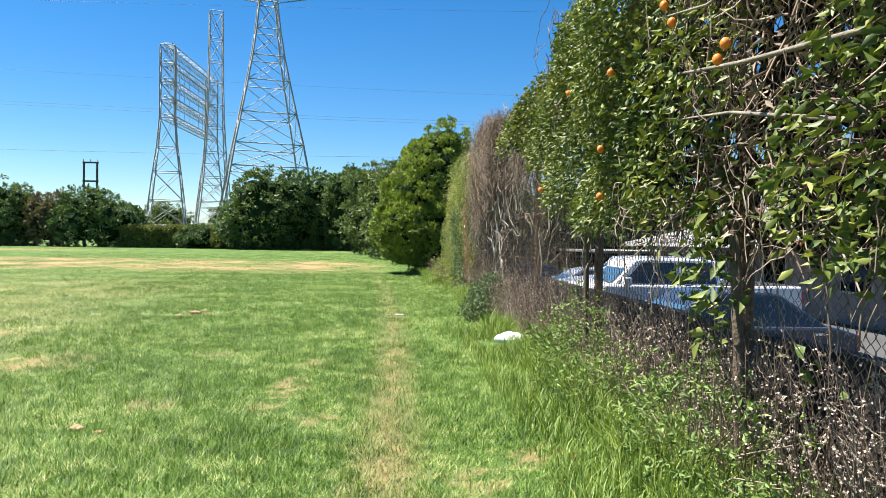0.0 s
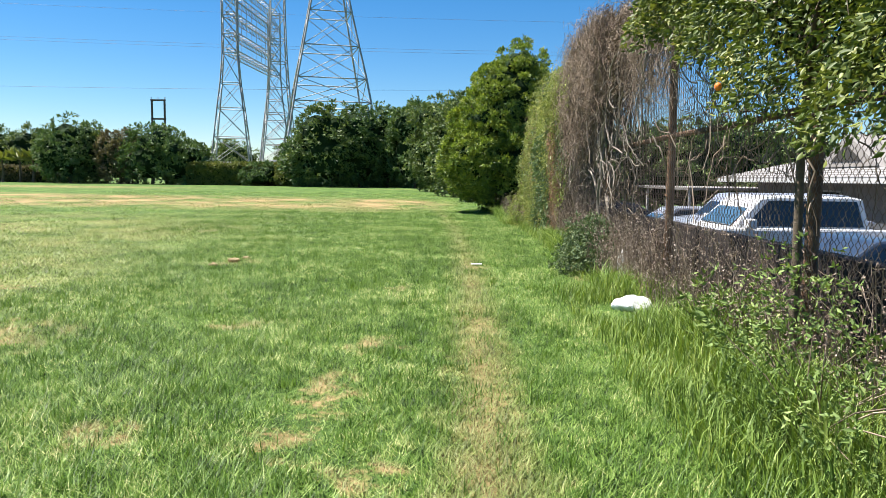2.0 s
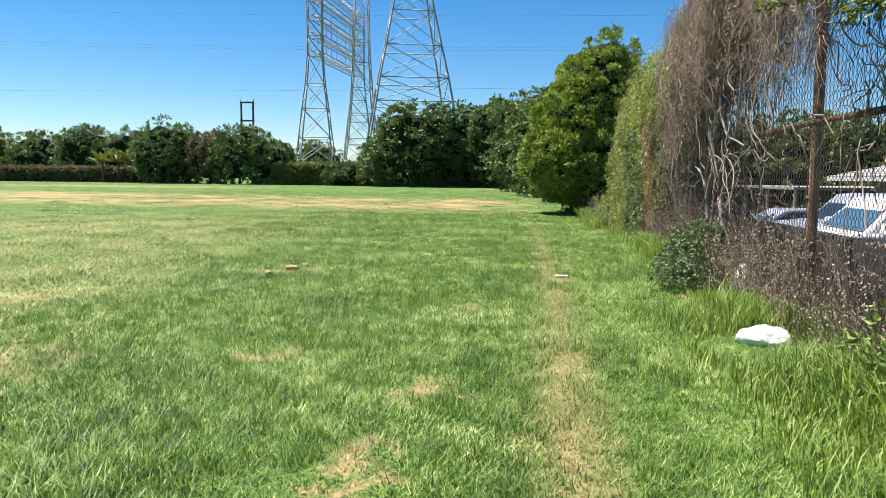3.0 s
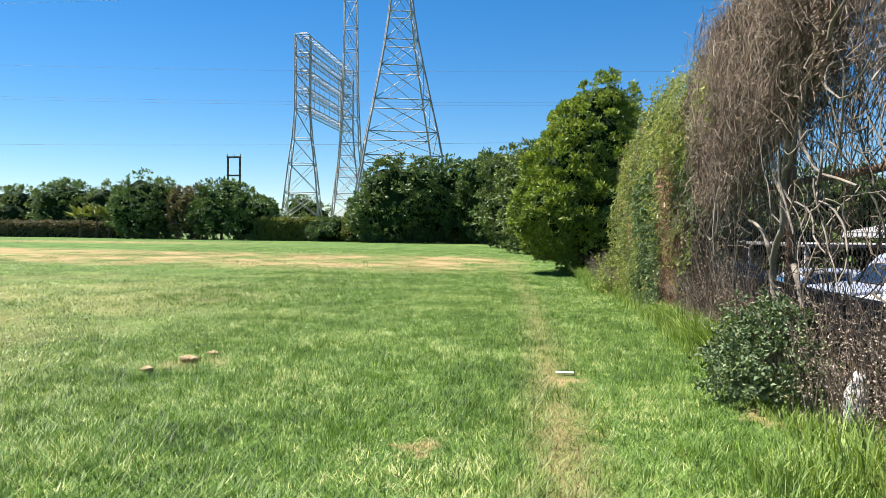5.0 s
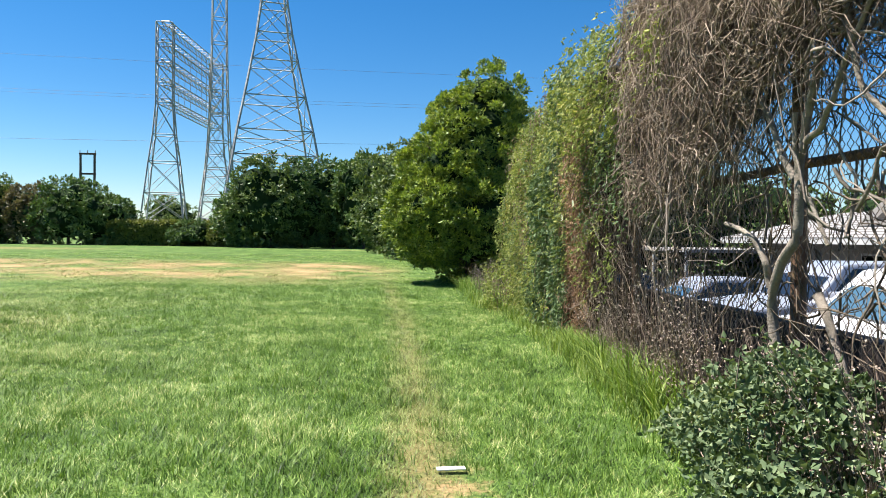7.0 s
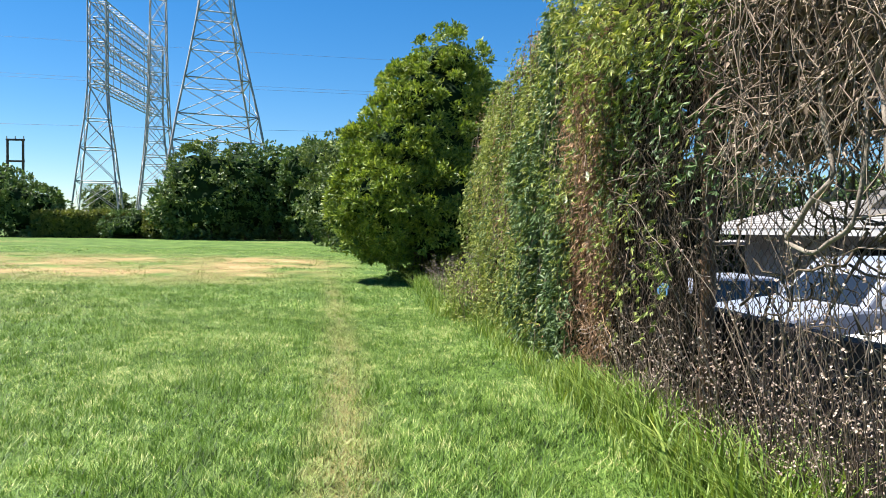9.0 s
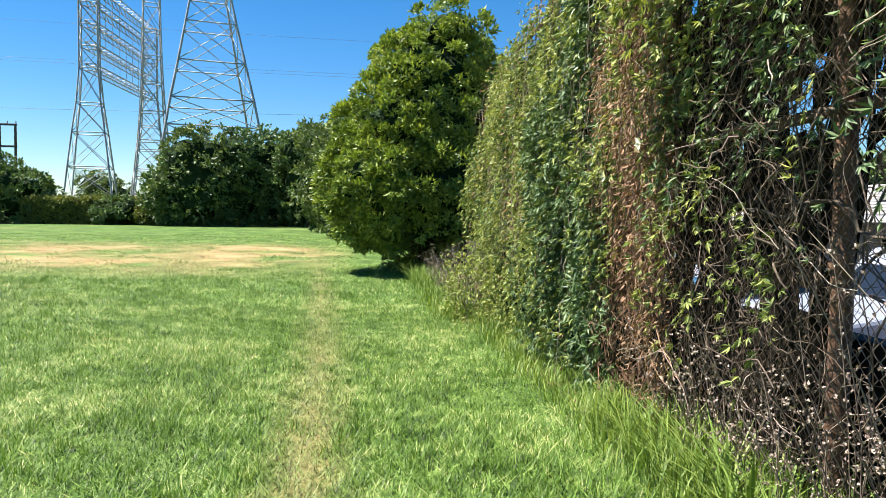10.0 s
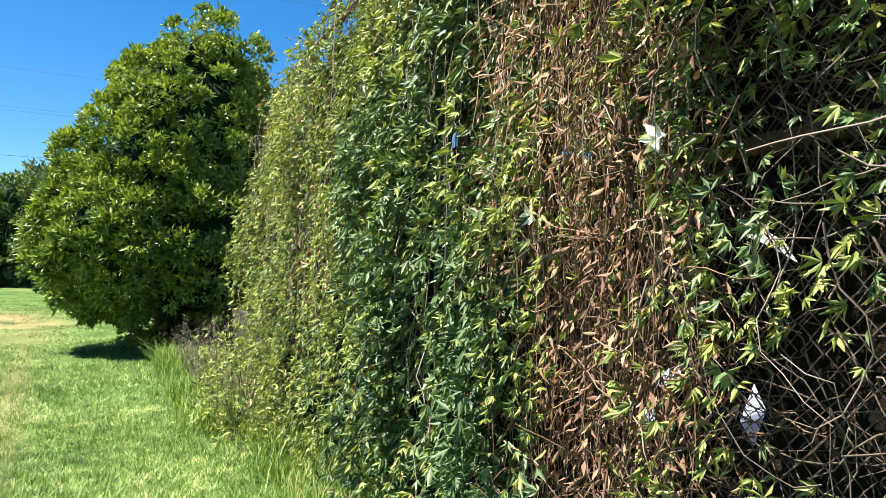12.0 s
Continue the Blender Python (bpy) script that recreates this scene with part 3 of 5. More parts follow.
def scribble(name, y0, y1, z0, z1, count, r, material, parent, x0=-0.3, x1=0.0, size=0.35, step=8):
    """A tangle of twigs that run every way."""
    paths, radii = [], []
    for i in range(count):
        c = np.array([FENCE_X + RNG.uniform(x0, x1), RNG.uniform(y0, y1), RNG.uniform(z0, z1)])
        d = unit(RNG.normal(size=3)) * np.array([0.4, 1, 1])
        turn = np.cumsum(RNG.normal(size=(step, 3)) * 0.5, axis=0)
        q = c + np.cumsum(unit(d + turn) * np.array([0.45, 1, 1]), axis=0) * size / step
        q[:, 0] = np.clip(q[:, 0], FENCE_X + x0 - 0.06, FENCE_X + 0.12)
        q[:, 2] = np.clip(q[:, 2], 0.02, z1 + 0.25)
        paths.append(q)
        radii.append(r * RNG.uniform(0.5, 1.7))
    return tagged(tubes(name, paths, radii, material, parent, 3, 0.5), kind="stuff")


def drape(name, y0, y1, low, top, count, length, width, material, parent, out=0.3, droop=1.0, seed=0.0, gap=-0.6, jag=0.15, fan=1):
    """Leaves over a stretch of fence, in hanging swags that stand out unevenly."""
    y = RNG.uniform(y0 - jag, y1 + jag, count)
    zl, zt = low(y), top(y)
    z = zl + (zt - zl) * RNG.random(count) ** 0.9
    w = wave(y, z, seed)
    keep = (w > gap + 0.5 * RNG.normal(size=count) * 0.3)
    y, z, w, zt = y[keep], z[keep], w[keep], zt[keep]
    n = len(y)
    round_top = np.clip((zt - z) / 0.35, 0.15, 1) ** 0.5
    bulge = 0.5 + 0.5 * np.sin(y * 2.3 + seed + 0.8 * np.sin(z * 1.3)) * np.sin(z * 2.0 + seed * 2 + y)
    x = FENCE_X - (0.04 + out * np.clip(0.42 + 0.35 * w + 0.65 * bulge, 0.12, 1.35) * round_top * RNG.random(n) ** 0.4)
    z = z + RNG.normal(size=n) * 0.05
    z = np.maximum(z, 0.05)
    d = unit(np.stack([-0.5 + RNG.normal(size=n) * 0.4, RNG.normal(size=n) * 0.55, -0.55 * droop + RNG.normal(size=n) * 0.45], -1))
    ln = length * RNG.uniform(0.55, 1.3, n)
    P = np.stack([x, y, z], -1)
    if fan > 1:
        P = np.repeat(P, fan, 0)
        d = np.repeat(d, fan, 0) + RNG.normal(size=(n * fan, 3)) * 0.5
        ln = np.repeat(ln, fan) * RNG.uniform(0.7, 1.1, n * fan)
    return tagged(leaves(name, P, d, ln, ln * width, material, parent), kind="stuff")


def sprays(name, y0, y1, low, top, count, length, width, material, parent, out=0.3, seed=0.0, nodes=16, fan=5, reach=0.5, gap=-0.5):
    """Hanging shoots that stand out from the wire, each with palmate leaves along it."""
    y, u = RNG.uniform(y0, y1, count), RNG.random(count) ** 0.85
    lo, hi = low(y), top(y)
    z = lo + (hi - lo) * u
    keep = wave(y, z, seed) > gap + 0.25 * RNG.normal(size=count)
    y, z, lo, hi = y[keep], z[keep], lo[keep], hi[keep]
    n = len(y)
    swell = 0.5 + 0.5 * np.sin(y * 3.1 + seed + np.sin(z * 1.9)) * np.sin(z * 2.6 + seed * 2 + y * 1.3)
    depth = out * (0.15 + 0.85 * swell) * (0.5 + 0.5 * RNG.random(n)) * np.clip((hi - z) / 0.3 + 0.35, 0.35, 1)
    ln = reach * RNG.uniform(0.4, 1.25, n)
    s = np.linspace(0, 1, nodes)[None, :, None]
    start = np.stack([FENCE_X - 0.05 - 0.35 * depth, y, z], -1)[:, None, :]
    end = start + np.stack([-0.65 * depth, RNG.normal(size=n) * 0.12, -ln], -1)[:, None, :]
    arc = np.sin(s * math.pi) * np.stack([-0.35 * depth, RNG.normal(size=n) * 0.05, 0.12 * ln], -1)[:, None, :]
    P = start + (end - start) * s + arc + RNG.normal(size=(n, nodes, 3)) * np.array([0.02, 0.035, 0.02])
    P[..., 2] = np.maximum(P[..., 2], 0.04)
    stem = unit(np.stack([RNG.uniform(-1.0, -0.1, n * nodes), RNG.normal(size=n * nodes) * 0.9, RNG.normal(size=n * nodes) * 0.5 - 0.15], -1))
    across = unit(np.cross(stem, unit(RNG.normal(size=(n * nodes, 3)) * 0.5 + np.array([[-0.8, 0, 0.5]]))))
    a = np.linspace(-1.15, 1.15, fan)[None, :, None]
    D = stem[:, None, :] * np.cos(a) + across[:, None, :] * np.sin(a) + np.array([[[0, 0, -0.45]]])
    Q = np.repeat(P.reshape(-1, 1, 3), fan, 1)
    size = length * RNG.uniform(0.6, 1.3, (n * nodes, 1)) * (1 - 0.3 * np.abs(a[..., 0]))
    return tagged(leaves(name, Q.reshape(-1, 3), D.reshape(-1, 3), size.ravel(), size.ravel() * width, material, parent), kind="stuff")


def shade_backing(parent, y0, y1, low, top, material, holes=0.0, x=0.03):
    """Inside of a vine: an uneven, torn layer just behind the wire, painted near-black for shade."""
    ys = np.arange(y0, y1 + 0.01, 0.08)
    us = np.linspace(0, 1, 40)
    lo, hi = low(ys), top(ys)
    bm = bmesh.new()
    grid = [[None] * len(us) for _ in ys]
    for i, yy in enumerate(ys):
        for j, u in enumerate(us):
            z = float(lo[i] + (hi[i] - lo[i]) * u)
            p = Vector((FENCE_X + x, yy, z))
            off = noise.noise_vector(p * 2.7) * 0.12
            grid[i][j] = bm.verts.new((p.x + off.x * 0.8, p.y + off.y, max(0.0, p.z + off.z)))
    for i in range(len(ys) - 1):
        for j in range(len(us) - 1):
            if noise.noise(Vector((ys[i] * 5.0, us[j] * 17.0, 2.0))) + 0.6 * noise.noise(Vector((ys[i] * 13, us[j] * 41.0, 5.0))) < 0.75 - 2 * holes:
                bm.faces.new((grid[i][j], grid[i + 1][j], grid[i + 1][j + 1], grid[i][j + 1]))
    bmesh.ops.solidify(bm, geom=bm.faces[:], thickness=0.07)
    return part("vine_shade_backing", bm, material, parent)


def k(v):
    return lambda y: np.full_like(np.asarray(y, dtype=float), v)


def line(*pts):
    ys, vs = [p[0] for p in pts], [p[1] for p in pts]
    return lambda y: np.interp(y, ys, vs) + 0.06 * np.sin(np.asarray(y) * 7.0) + 0.04 * np.sin(np.asarray(y) * 17.0)


# fruiting shrub at the near end
shrub = base("fruiting_vine_shrub", FENCE_X, 6.0, 0, label="broad-leaved green climbing shrub with orange fruit on the fence", category="shrub")
shrub.matrix_basis = Matrix()
drape("leaves", 4.6, 8.6, line((4.5, 1.5), (6.0, 1.45), (6.6, 1.55), (7.3, 2.05), (8.7, 2.5)), line((4.5, 3.65), (7.0, 3.45), (8.6, 3.1)), 27000, 0.052, 0.44, M_SHRUB, shrub, 0.5, 0.6, 0.3, -0.75)
drape("leaves", 1.8, 4.6, line((2.4, 1.2), (4.6, 1.5)), k(4.1), 9500, 0.065, 0.46, M_SHRUB, shrub, 0.4, 0.6, 1.3, -0.3)
scribble("twig_tangle", 1.6, 4.9, 1.3, 4.0, 1500, 0.004, M_DEAD, shrub, -0.35, 0.1, 0.6)
drape("withered_foliage", 1.8, 5.0, k(1.3), k(3.9), 3500, 0.05, 0.4, M_DEAD, shrub, 0.3, 1.0, 0.2, -0.5)
drape("leaves", 2.3, 3.6, k(0.75), k(1.7), 1500, 0.09, 0.5, M_SHRUB, shrub, 0.3, 0.7, 2.1, 0.1)
scribble("dark_twig", 4.0, 9.0, 1.3, 2.6, 240, 0.004, M_BARK, shrub, -0.1, 0.08, 0.7, 9)
scribble("twig_tangle", 2.2, 8.4, 1.4, 3.8, 650, 0.005, M_DEAD, shrub, -0.3, 0.1, 0.7)
tubes("stem", [np.array([[1.78, 6.4, 0.0], [1.76, 6.37, 0.8], [1.77, 6.42, 1.5], [1.72, 6.2, 2.4], [1.7, 5.7, 3.2]]),
               np.array([[1.80, 3.5, 0.0], [1.74, 3.45, 0.7], [1.78, 3.6, 1.4], [1.7, 4.0, 2.3], [1.7, 4.6, 3.0]])], [0.03, 0.035], M_BARK, shrub, 7, 0.5)
tubes("branch", [np.array([[1.62, 2.3, 2.05], [1.5, 3.0, 2.1], [1.52, 3.6, 2.2], [1.6, 4.4, 2.35]]), np.array([[1.55, 2.6, 2.5], [1.48, 3.3, 2.45], [1.5, 4.0, 2.6]]),
                 np.array([[1.6, 2.4, 1.75], [1.5, 3.1, 1.9], [1.55, 3.9, 2.0]])], [0.014, 0.012, 0.011], M_STEM, shrub, 5, 0.4)
for oy, oz, ox in ((3.54, 2.52, 1.36), (3.46, 2.41, 1.37), (2.9, 2.15, 1.38), (2.97, 2.1, 1.38), (4.43, 2.39, 1.36), (6.74, 1.81, 1.4), (4.7, 1.62, 1.38), (4.63, 1.93, 1.36), (5.6, 2.5, 1.38)):
    bm = bmesh.new()
    bmesh.ops.create_uvsphere(bm, u_segments=10, v_segments=8, radius=0.022, matrix=Matrix.Translation((ox, oy, oz)) @ Matrix.Diagonal((1, 1, 1.2, 1)))
    part("fruit", bm, M_ORANGE, shrub, "small ripe orange fruit", True)

# dark backing sheets stand for inner growth, with the shade painted in
shade_backing(shrub, 4.7, 8.4, line((4.5, 1.7), (6.6, 1.75), (7.4, 2.2), (8.4, 2.7)), line((4.5, 3.5), (7.0, 3.3), (8.4, 3.0)), M_CORE, 0.1)
shade_backing(shrub, 1.4, 4.7, line((1.4, 1.1), (4.7, 1.4)), k(3.8), M_CORE_BROWN, 0.16)

# dry brown vine
dead = base("dead_vine", label="dry brown leafless vine hanging over the fence", category="vine")
dtop = line((8.6, 3.2), (10.0, 3.2), (12.0, 3.4), (14.2, 3.45), (16.0, 3.35))
dlow = line((8.6, 2.6), (10.0, 2.2), (11.3, 2.25), (12.2, 2.15), (12.8, 1.75), (13.5, 1.5), (14.2, 1.5), (15.5, 1.5))
strands("runner_tangle", 9.0, 11.3, dtop, dlow, 800, 0.0024, M_DEAD, dead, 0.0, -0.2, 0.07, 12)
strands("runner_tangle", 11.3, 13.9, dtop, dlow, 3000, 0.0024, M_DEAD, dead, 0.0, -0.4, 0.1, 9)
scribble("twig_tangle", 9.0, 11.4, 2.0, 3.1, 700, 0.0026, M_DEAD, dead, -0.2, 0.0, 0.5, 9)
scribble("twig_tangle", 11.4, 12.6, 2.15, 3.1, 1500, 0.0028, M_DEAD, dead, -0.4, 0.0, 0.5, 7)
scribble("twig_tangle", 12.6, 14.2, 1.7, 3.1, 2500, 0.0028, M_DEAD, dead, -0.4, 0.0, 0.5, 7)
scribble("dark_twig", 10.4, 15.3, 0.8, 2.4, 420, 0.0055, M_BARK, dead, -0.12, 0.08, 0.8, 9)
scribble("creeper_stem", 9.6, 13.8, 1.3, 2.9, 120, 0.0065, M_STEM, dead, -0.36, -0.05, 0.9, 14)
drape("withered_foliage", 11.0, 14.2, dlow, dtop, 15000, 0.045, 0.4, M_DEAD, dead, 0.34, 1.2, 0.7, -0.5)
stems = [
    [(12.2, 0.0, 1.74), (12.28, 0.6, 1.72), (12.32, 1.01, 1.7), (12.17, 1.17, 1.68), (12.02, 1.32, 1.68), (12.03, 1.5, 1.68), (12.02, 1.7, 1.68), (11.92, 1.88, 1.66), (11.8, 2.14, 1.64), (11.7, 2.5, 1.62), (11.5, 3.0, 1.6)],
    [(12.3, 1.03, 1.69), (12.31, 1.18, 1.66), (12.42, 1.31, 1.64), (12.75, 1.38, 1.64)],
    [(12.06, 1.58, 1.68), (12.17, 1.72, 1.66), (12.24, 1.86, 1.66), (12.6, 2.4, 1.62), (13.0, 2.9, 1.6)],
    [(11.94, 1.75, 1.66), (11.78, 1.79, 1.64), (11.68, 1.88, 1.62), (11.5, 2.1, 1.6), (11.2, 2.5, 1.6)],
    [(13.67, 2.1, 1.56), (13.6, 1.65, 1.54), (13.5, 1.48, 1.53), (13.62, 1.37, 1.52), (13.8, 1.23, 1.52), (13.6, 1.19, 1.52), (13.42, 1.27, 1.52), (13.35, 1.45, 1.53), (13.4, 1.8, 1.55)],
    [(11.97, 1.02, 1.75), (11.88, 0.94, 1.74), (11.7, 0.6, 1.75), (11.6, 0.0, 1.76)],
    [(11.06, 2.9, 1.66), (11.06, 2.52, 1.64), (10.8, 2.27, 1.62), (10.83, 1.92, 1.62), (11.0, 1.63, 1.64)],
    [(11.6, 2.4, 1.62), (11.46, 1.91, 1.6), (11.15, 1.67, 1.6), (10.65, 1.55, 1.64)],
    [(12.0, 1.9, 1.64), (12.01, 1.68, 1.64), (11.78, 1.26, 1.68)],
    [(9.6, 3.0, 1.64), (9.7, 2.4, 1.62), (9.95, 2.0, 1.6), (9.8, 1.75, 1.62)],
]
for s, r in zip(stems, (0.03, 0.022, 0.02, 0.016, 0.012, 0.026, 0.013, 0.014, 0.014, 0.011)):
    q = np.array([[c + 0.09, a, b] for a, b, c in s])
    t_ = np.linspace(0, len(q) - 1, len(q) * 4)
    q = np.stack([np.interp(t_, np.arange(len(q)), q[:, i]) for i in range(3)], -1)
    q[1:-1] = (q[:-2] + q[1:-1] + q[2:]) / 3
    q += 0.012 * np.sin(np.arange(len(q)) * 1.1)[:, None] * np.array([0.3, 1, 0.4])
    tubes("woody_stem", [q], [r], M_STEM, dead, 8, 0.6)

# dark brown sheet: inner tangle with its shade painted into the colour
shade_backing(dead, 11.6, 14.2, line((11.6, 2.6), (12.4, 2.4), (12.9, 1.9), (14.2, 1.9)), k(3.1), M_CORE_BROWN, 0.18)

# green vine
vine = base("green_vine", label="dense green vine curtain hanging over the fence", category="vine")
vtop = line((13.4, 3.3), (15.0, 3.35), (17.0, 3.45), (19.0, 3.4), (20.6, 3.15), (21.8, 2.7))
# an overhanging fringe above, thin growth in its shade below
sprays("leaves", 13.2, 16.4, line((13.2, 2.75), (14.2, 2.35), (16.4, 2.2)), vtop, 240, 0.052, 0.24, M_VINE, vine, 0.78, 0.2, 16, 5, 0.5, -0.9)
sprays("leaves", 13.3, 16.6, line((13.3, 2.3), (14.2, 1.7), (16.6, 1.5)), k(2.7), 136, 0.050, 0.24, M_VINE_DARK, vine, 0.34, 1.2, 16, 5, 0.5, -0.6)
sprays("leaves", 15.0, 16.7, k(0.9), k(2.9), 91, 0.050, 0.22, M_VINE, vine, 0.3, 0.9, 13, 5, 0.4, -0.3)
scribble("pale_twig", 14.9, 16.5, 0.3, 2.2, 60, 0.0026, M_SEED, vine, -0.3, 0.0, 0.6, 9)
scribble("twig_tangle", 14.9, 16.6, 0.25, 1.9, 620, 0.0022, M_BARK, vine, -0.16, 0.05, 0.45, 7)
sprays("leaves", 16.3, 17.2, k(0.9), vtop, 91, 0.050, 0.24, M_VINE, vine, 0.36, 1.9, 14, 5, 0.4, -0.2)
sprays("leaves", 17.0, 18.6, k(0.45), vtop, 325, 0.071, 0.25, M_VINE_DARK, vine, 0.42, 2.2, 18, 5, 0.65, -1.5)
sprays("leaves", 17.2, 18.6, k(0.5), vtop, 78, 0.063, 0.25, M_VINE, vine, 0.46, 0.4, 16, 5, 0.5, -0.3)
sprays("leaves", 18.3, 22.0, k(0.4), vtop, 546, 0.055, 0.24, M_VINE, vine, 0.42, 3.1, 17, 5, 0.6, -1.0)
sprays("leaves", 18.6, 22.0, k(0.35), vtop, 143, 0.055, 0.24, M_VINE_DARK, vine, 0.4, 1.4, 16, 5, 0.5, -0.2)
drape("withered_foliage", 16.25, 17.15, k(0.05), k(2.9), 3600, 0.045, 0.3, M_RUSTLEAF, vine, 0.24, 1.3, 0.5, -0.9)
drape("withered_foliage", 17.9, 21.8, k(0.1), vtop, 2200, 0.05, 0.3, M_RUSTLEAF, vine, 0.36, 1.3, 1.5, 0.1)
scribble("twig_tangle", 13.6, 17.0, 1.45, 3.0, 800, 0.0024, M_BARK, vine, -0.3, 0.02, 0.45, 7)
scribble("twig_tangle", 16.2, 17.1, 0.1, 2.8, 1100, 0.002, M_RUSTLEAF, vine, -0.26, 0.02, 0.4, 7)
strands("runner_tangle", 16.3, 17.1, k(2.7), k(0.1), 400, 0.002, M_RUSTLEAF, vine, 0.0, -0.2, 0.04)
strands("runner_tangle", 17.0, 22.0, vtop, k(0.1), 400, 0.0025, M_DEAD, vine, 0.0, -0.25, 0.05)
# backing sheets in near-black colour put shade behind the hanging leaves
shade_backing(vine, 17.1, 22.3, k(0.0), k(3.05), M_CORE, 0.0)
shade_backing(vine, 13.2, 16.4, line((13.2, 2.4), (13.9, 1.7), (14.9, 1.5), (15.1, 0.3), (16.4, 0.05)), k(3.1), M_CORE_BROWN, 0.16)
shade_backing(vine, 13.5, 16.4, line((13.5, 2.4), (14.4, 2.0), (16.4, 1.9)), k(3.15), M_CORE, 0.08, 0.12)
shade_backing(vine, 16.3, 17.2, k(0.05), k(3.1), M_CORE_BROWN, 0.14)
for fy, fz in ((16.75, 1.52), (16.2, 1.66)):
    c = np.array([[1.62, fy, fz]] * 7)
    a = np.linspace(0, 6.28, 7)
    leaves("flower", c, np.stack([np.full(7, -0.5), np.cos(a), np.sin(a)], -1), 0.05, 0.025, M_FLOWER, vine)

# dry stalks with seed heads at the foot of the fence


def stalks(name, y0, y1, count, height, x0, x1, label):
    ob = base(name, label=label, category="weeds")
    paths, radii, heads = [], [], []
    for i in range(count):
        x, y = RNG.uniform(x0, x1), RNG.uniform(y0, y1)
        h = height * RNG.uniform(0.45, 1.15)
        lean_ = RNG.normal(size=2) * 0.16 * h
        s = np.linspace(0, 1, 6)[:, None]
        p = np.array([[x, y, float(gz(x, y)) - 0.02]]) + s * np.array([[0, 0, h]]) + s ** 2 * np.array([[lean_[0] - 0.06, lean_[1], 0]]) + RNG.normal(size=(6, 3)) * 0.012
        p[0, 2] = float(gz(x, y)) - 0.02
        paths.append(p)
        radii.append(0.0032 * RNG.uniform(0.7, 1.5))
        m = RNG.integers(8, 17)
        u = RNG.uniform(0.3, 1.0, m)
        heads.append(np.stack([np.interp(u, s[:, 0], p[:, j]) for j in range(3)], -1) + RNG.normal(size=(m, 3)) * 0.025)
    tagged(tubes("stalk_thicket", paths, radii, M_DEAD, ob, 3, 0.5), kind="stuff")
    H = np.concatenate(heads)
    tagged(leaves("seed_heads", np.repeat(H, 3, 0), RNG.normal(size=(len(H) * 3, 3)), 0.013, 0.011, M_SEED, ob), kind="stuff")
    return ob


stalks("dry_weeds", 9.2, 12.0, 300, 0.85, 1.58, 1.95, "dry brown weed stalks with pale seed heads")
stalks("dry_weeds", 12.0, 16.2, 190, 0.75, 1.7, 1.98, "dry brown weed stalks with pale seed heads")
stalks("dry_weeds", 12.9, 14.7, 110, 1.25, 1.7, 1.93, "tall dry weed stalks with pale seed heads")
stalks("dry_weeds", 5.2, 9.2, 280, 0.8, 1.62, 1.95, "dry brown weed stalks with pale seed heads")
stalks("dry_weeds", 2.2, 5.2, 330, 0.85, 1.6, 2.0, "dry dark weed stalks with pale seed heads")
stalks("dry_weeds", 21.0, 25.5, 160, 0.75, 1.25, 1.9, "dry brown weed stalks with pale seed heads")
thatch = base("dry_brush", label="tangled dry brown brush against the fence", category="brush")
scribble("twig_tangle", 2.0, 14.0, 0.1, 0.8, 1100, 0.0024, M_DEAD, thatch, -0.1, 0.12, 0.4, 7)


def bush(name, x, y, blobs, count, length, width, material, label, z=0.0):
    ob = base(name, x, y, z, label=label, category="bush")
    c, nn = blob_points(count, blobs, 0.5)
    c[:, 2] = np.maximum(c[:, 2], 0.03)
    tagged(rosettes("leaves", c, nn, 5, length, width, material, ob), kind="stuff")
    paths = []
    for i in range(26):
        e = c[RNG.integers(len(c))]
        s = np.array([RNG.normal() * 0.06, RNG.normal() * 0.1, -0.02])
        paths.append(np.stack([s, s * 0.5 + e * 0.5 + np.array([0, 0, 0.06]), e]))
    tubes("stem_thicket", paths, [0.005] * len(paths), M_DEAD, ob, 4, 0.5)
    return ob


bush("leafy_bush", 1.54, 11.85, [(0.05, 0, 0.36, 0.28, 0.4, 0.28), (0.1, -0.4, 0.3, 0.24, 0.3, 0.24), (0.08, 0.4, 0.26, 0.24, 0.3, 0.2), (0.15, 0.1, 0.58, 0.16, 0.25, 0.15), (-0.2, -0.25, 0.16, 0.22, 0.2, 0.11), (0.05, 0.75, 0.18, 0.2, 0.25, 0.13), (0.12, -0.3, 0.6, 0.12, 0.15, 0.12)], 1900, 0.042, 0.6, M_BUSH, "green leafy weed bush in front of the fence")
bush("leafy_weeds", 1.55, 5.7, [(0, 0, 0.3, 0.3, 0.6, 0.28), (0.05, -0.7, 0.25, 0.28, 0.5, 0.25), (0.1, 0.4, 0.5, 0.2, 0.4, 0.3)], 750, 0.038, 0.4, M_WEED, "green leafy weeds growing through the fence")
bush("leafy_weeds", 1.72, 7.2, [(0, 0, 0.25, 0.2, 0.5, 0.22)], 260, 0.07, 0.35, M_WEED, "low green weeds in tall grass")
bush("leafy_weeds", 1.6, 3.6, [(0, 0, 0.3, 0.25, 0.7, 0.3)], 700, 0.042, 0.35, M_WEED, "green leafy weeds growing through the fence")
bush("leafy_weeds", 1.45, 21.0, [(0, 0, 0.35, 0.25, 0.8, 0.4)], 600, 0.05, 0.35, M_VINE, "low olive weeds at the end of the vine")

# ---- small things on the grass ----
bm = bmesh.new()
bmesh.ops.create_icosphere(bm, subdivisions=4, radius=1.0)
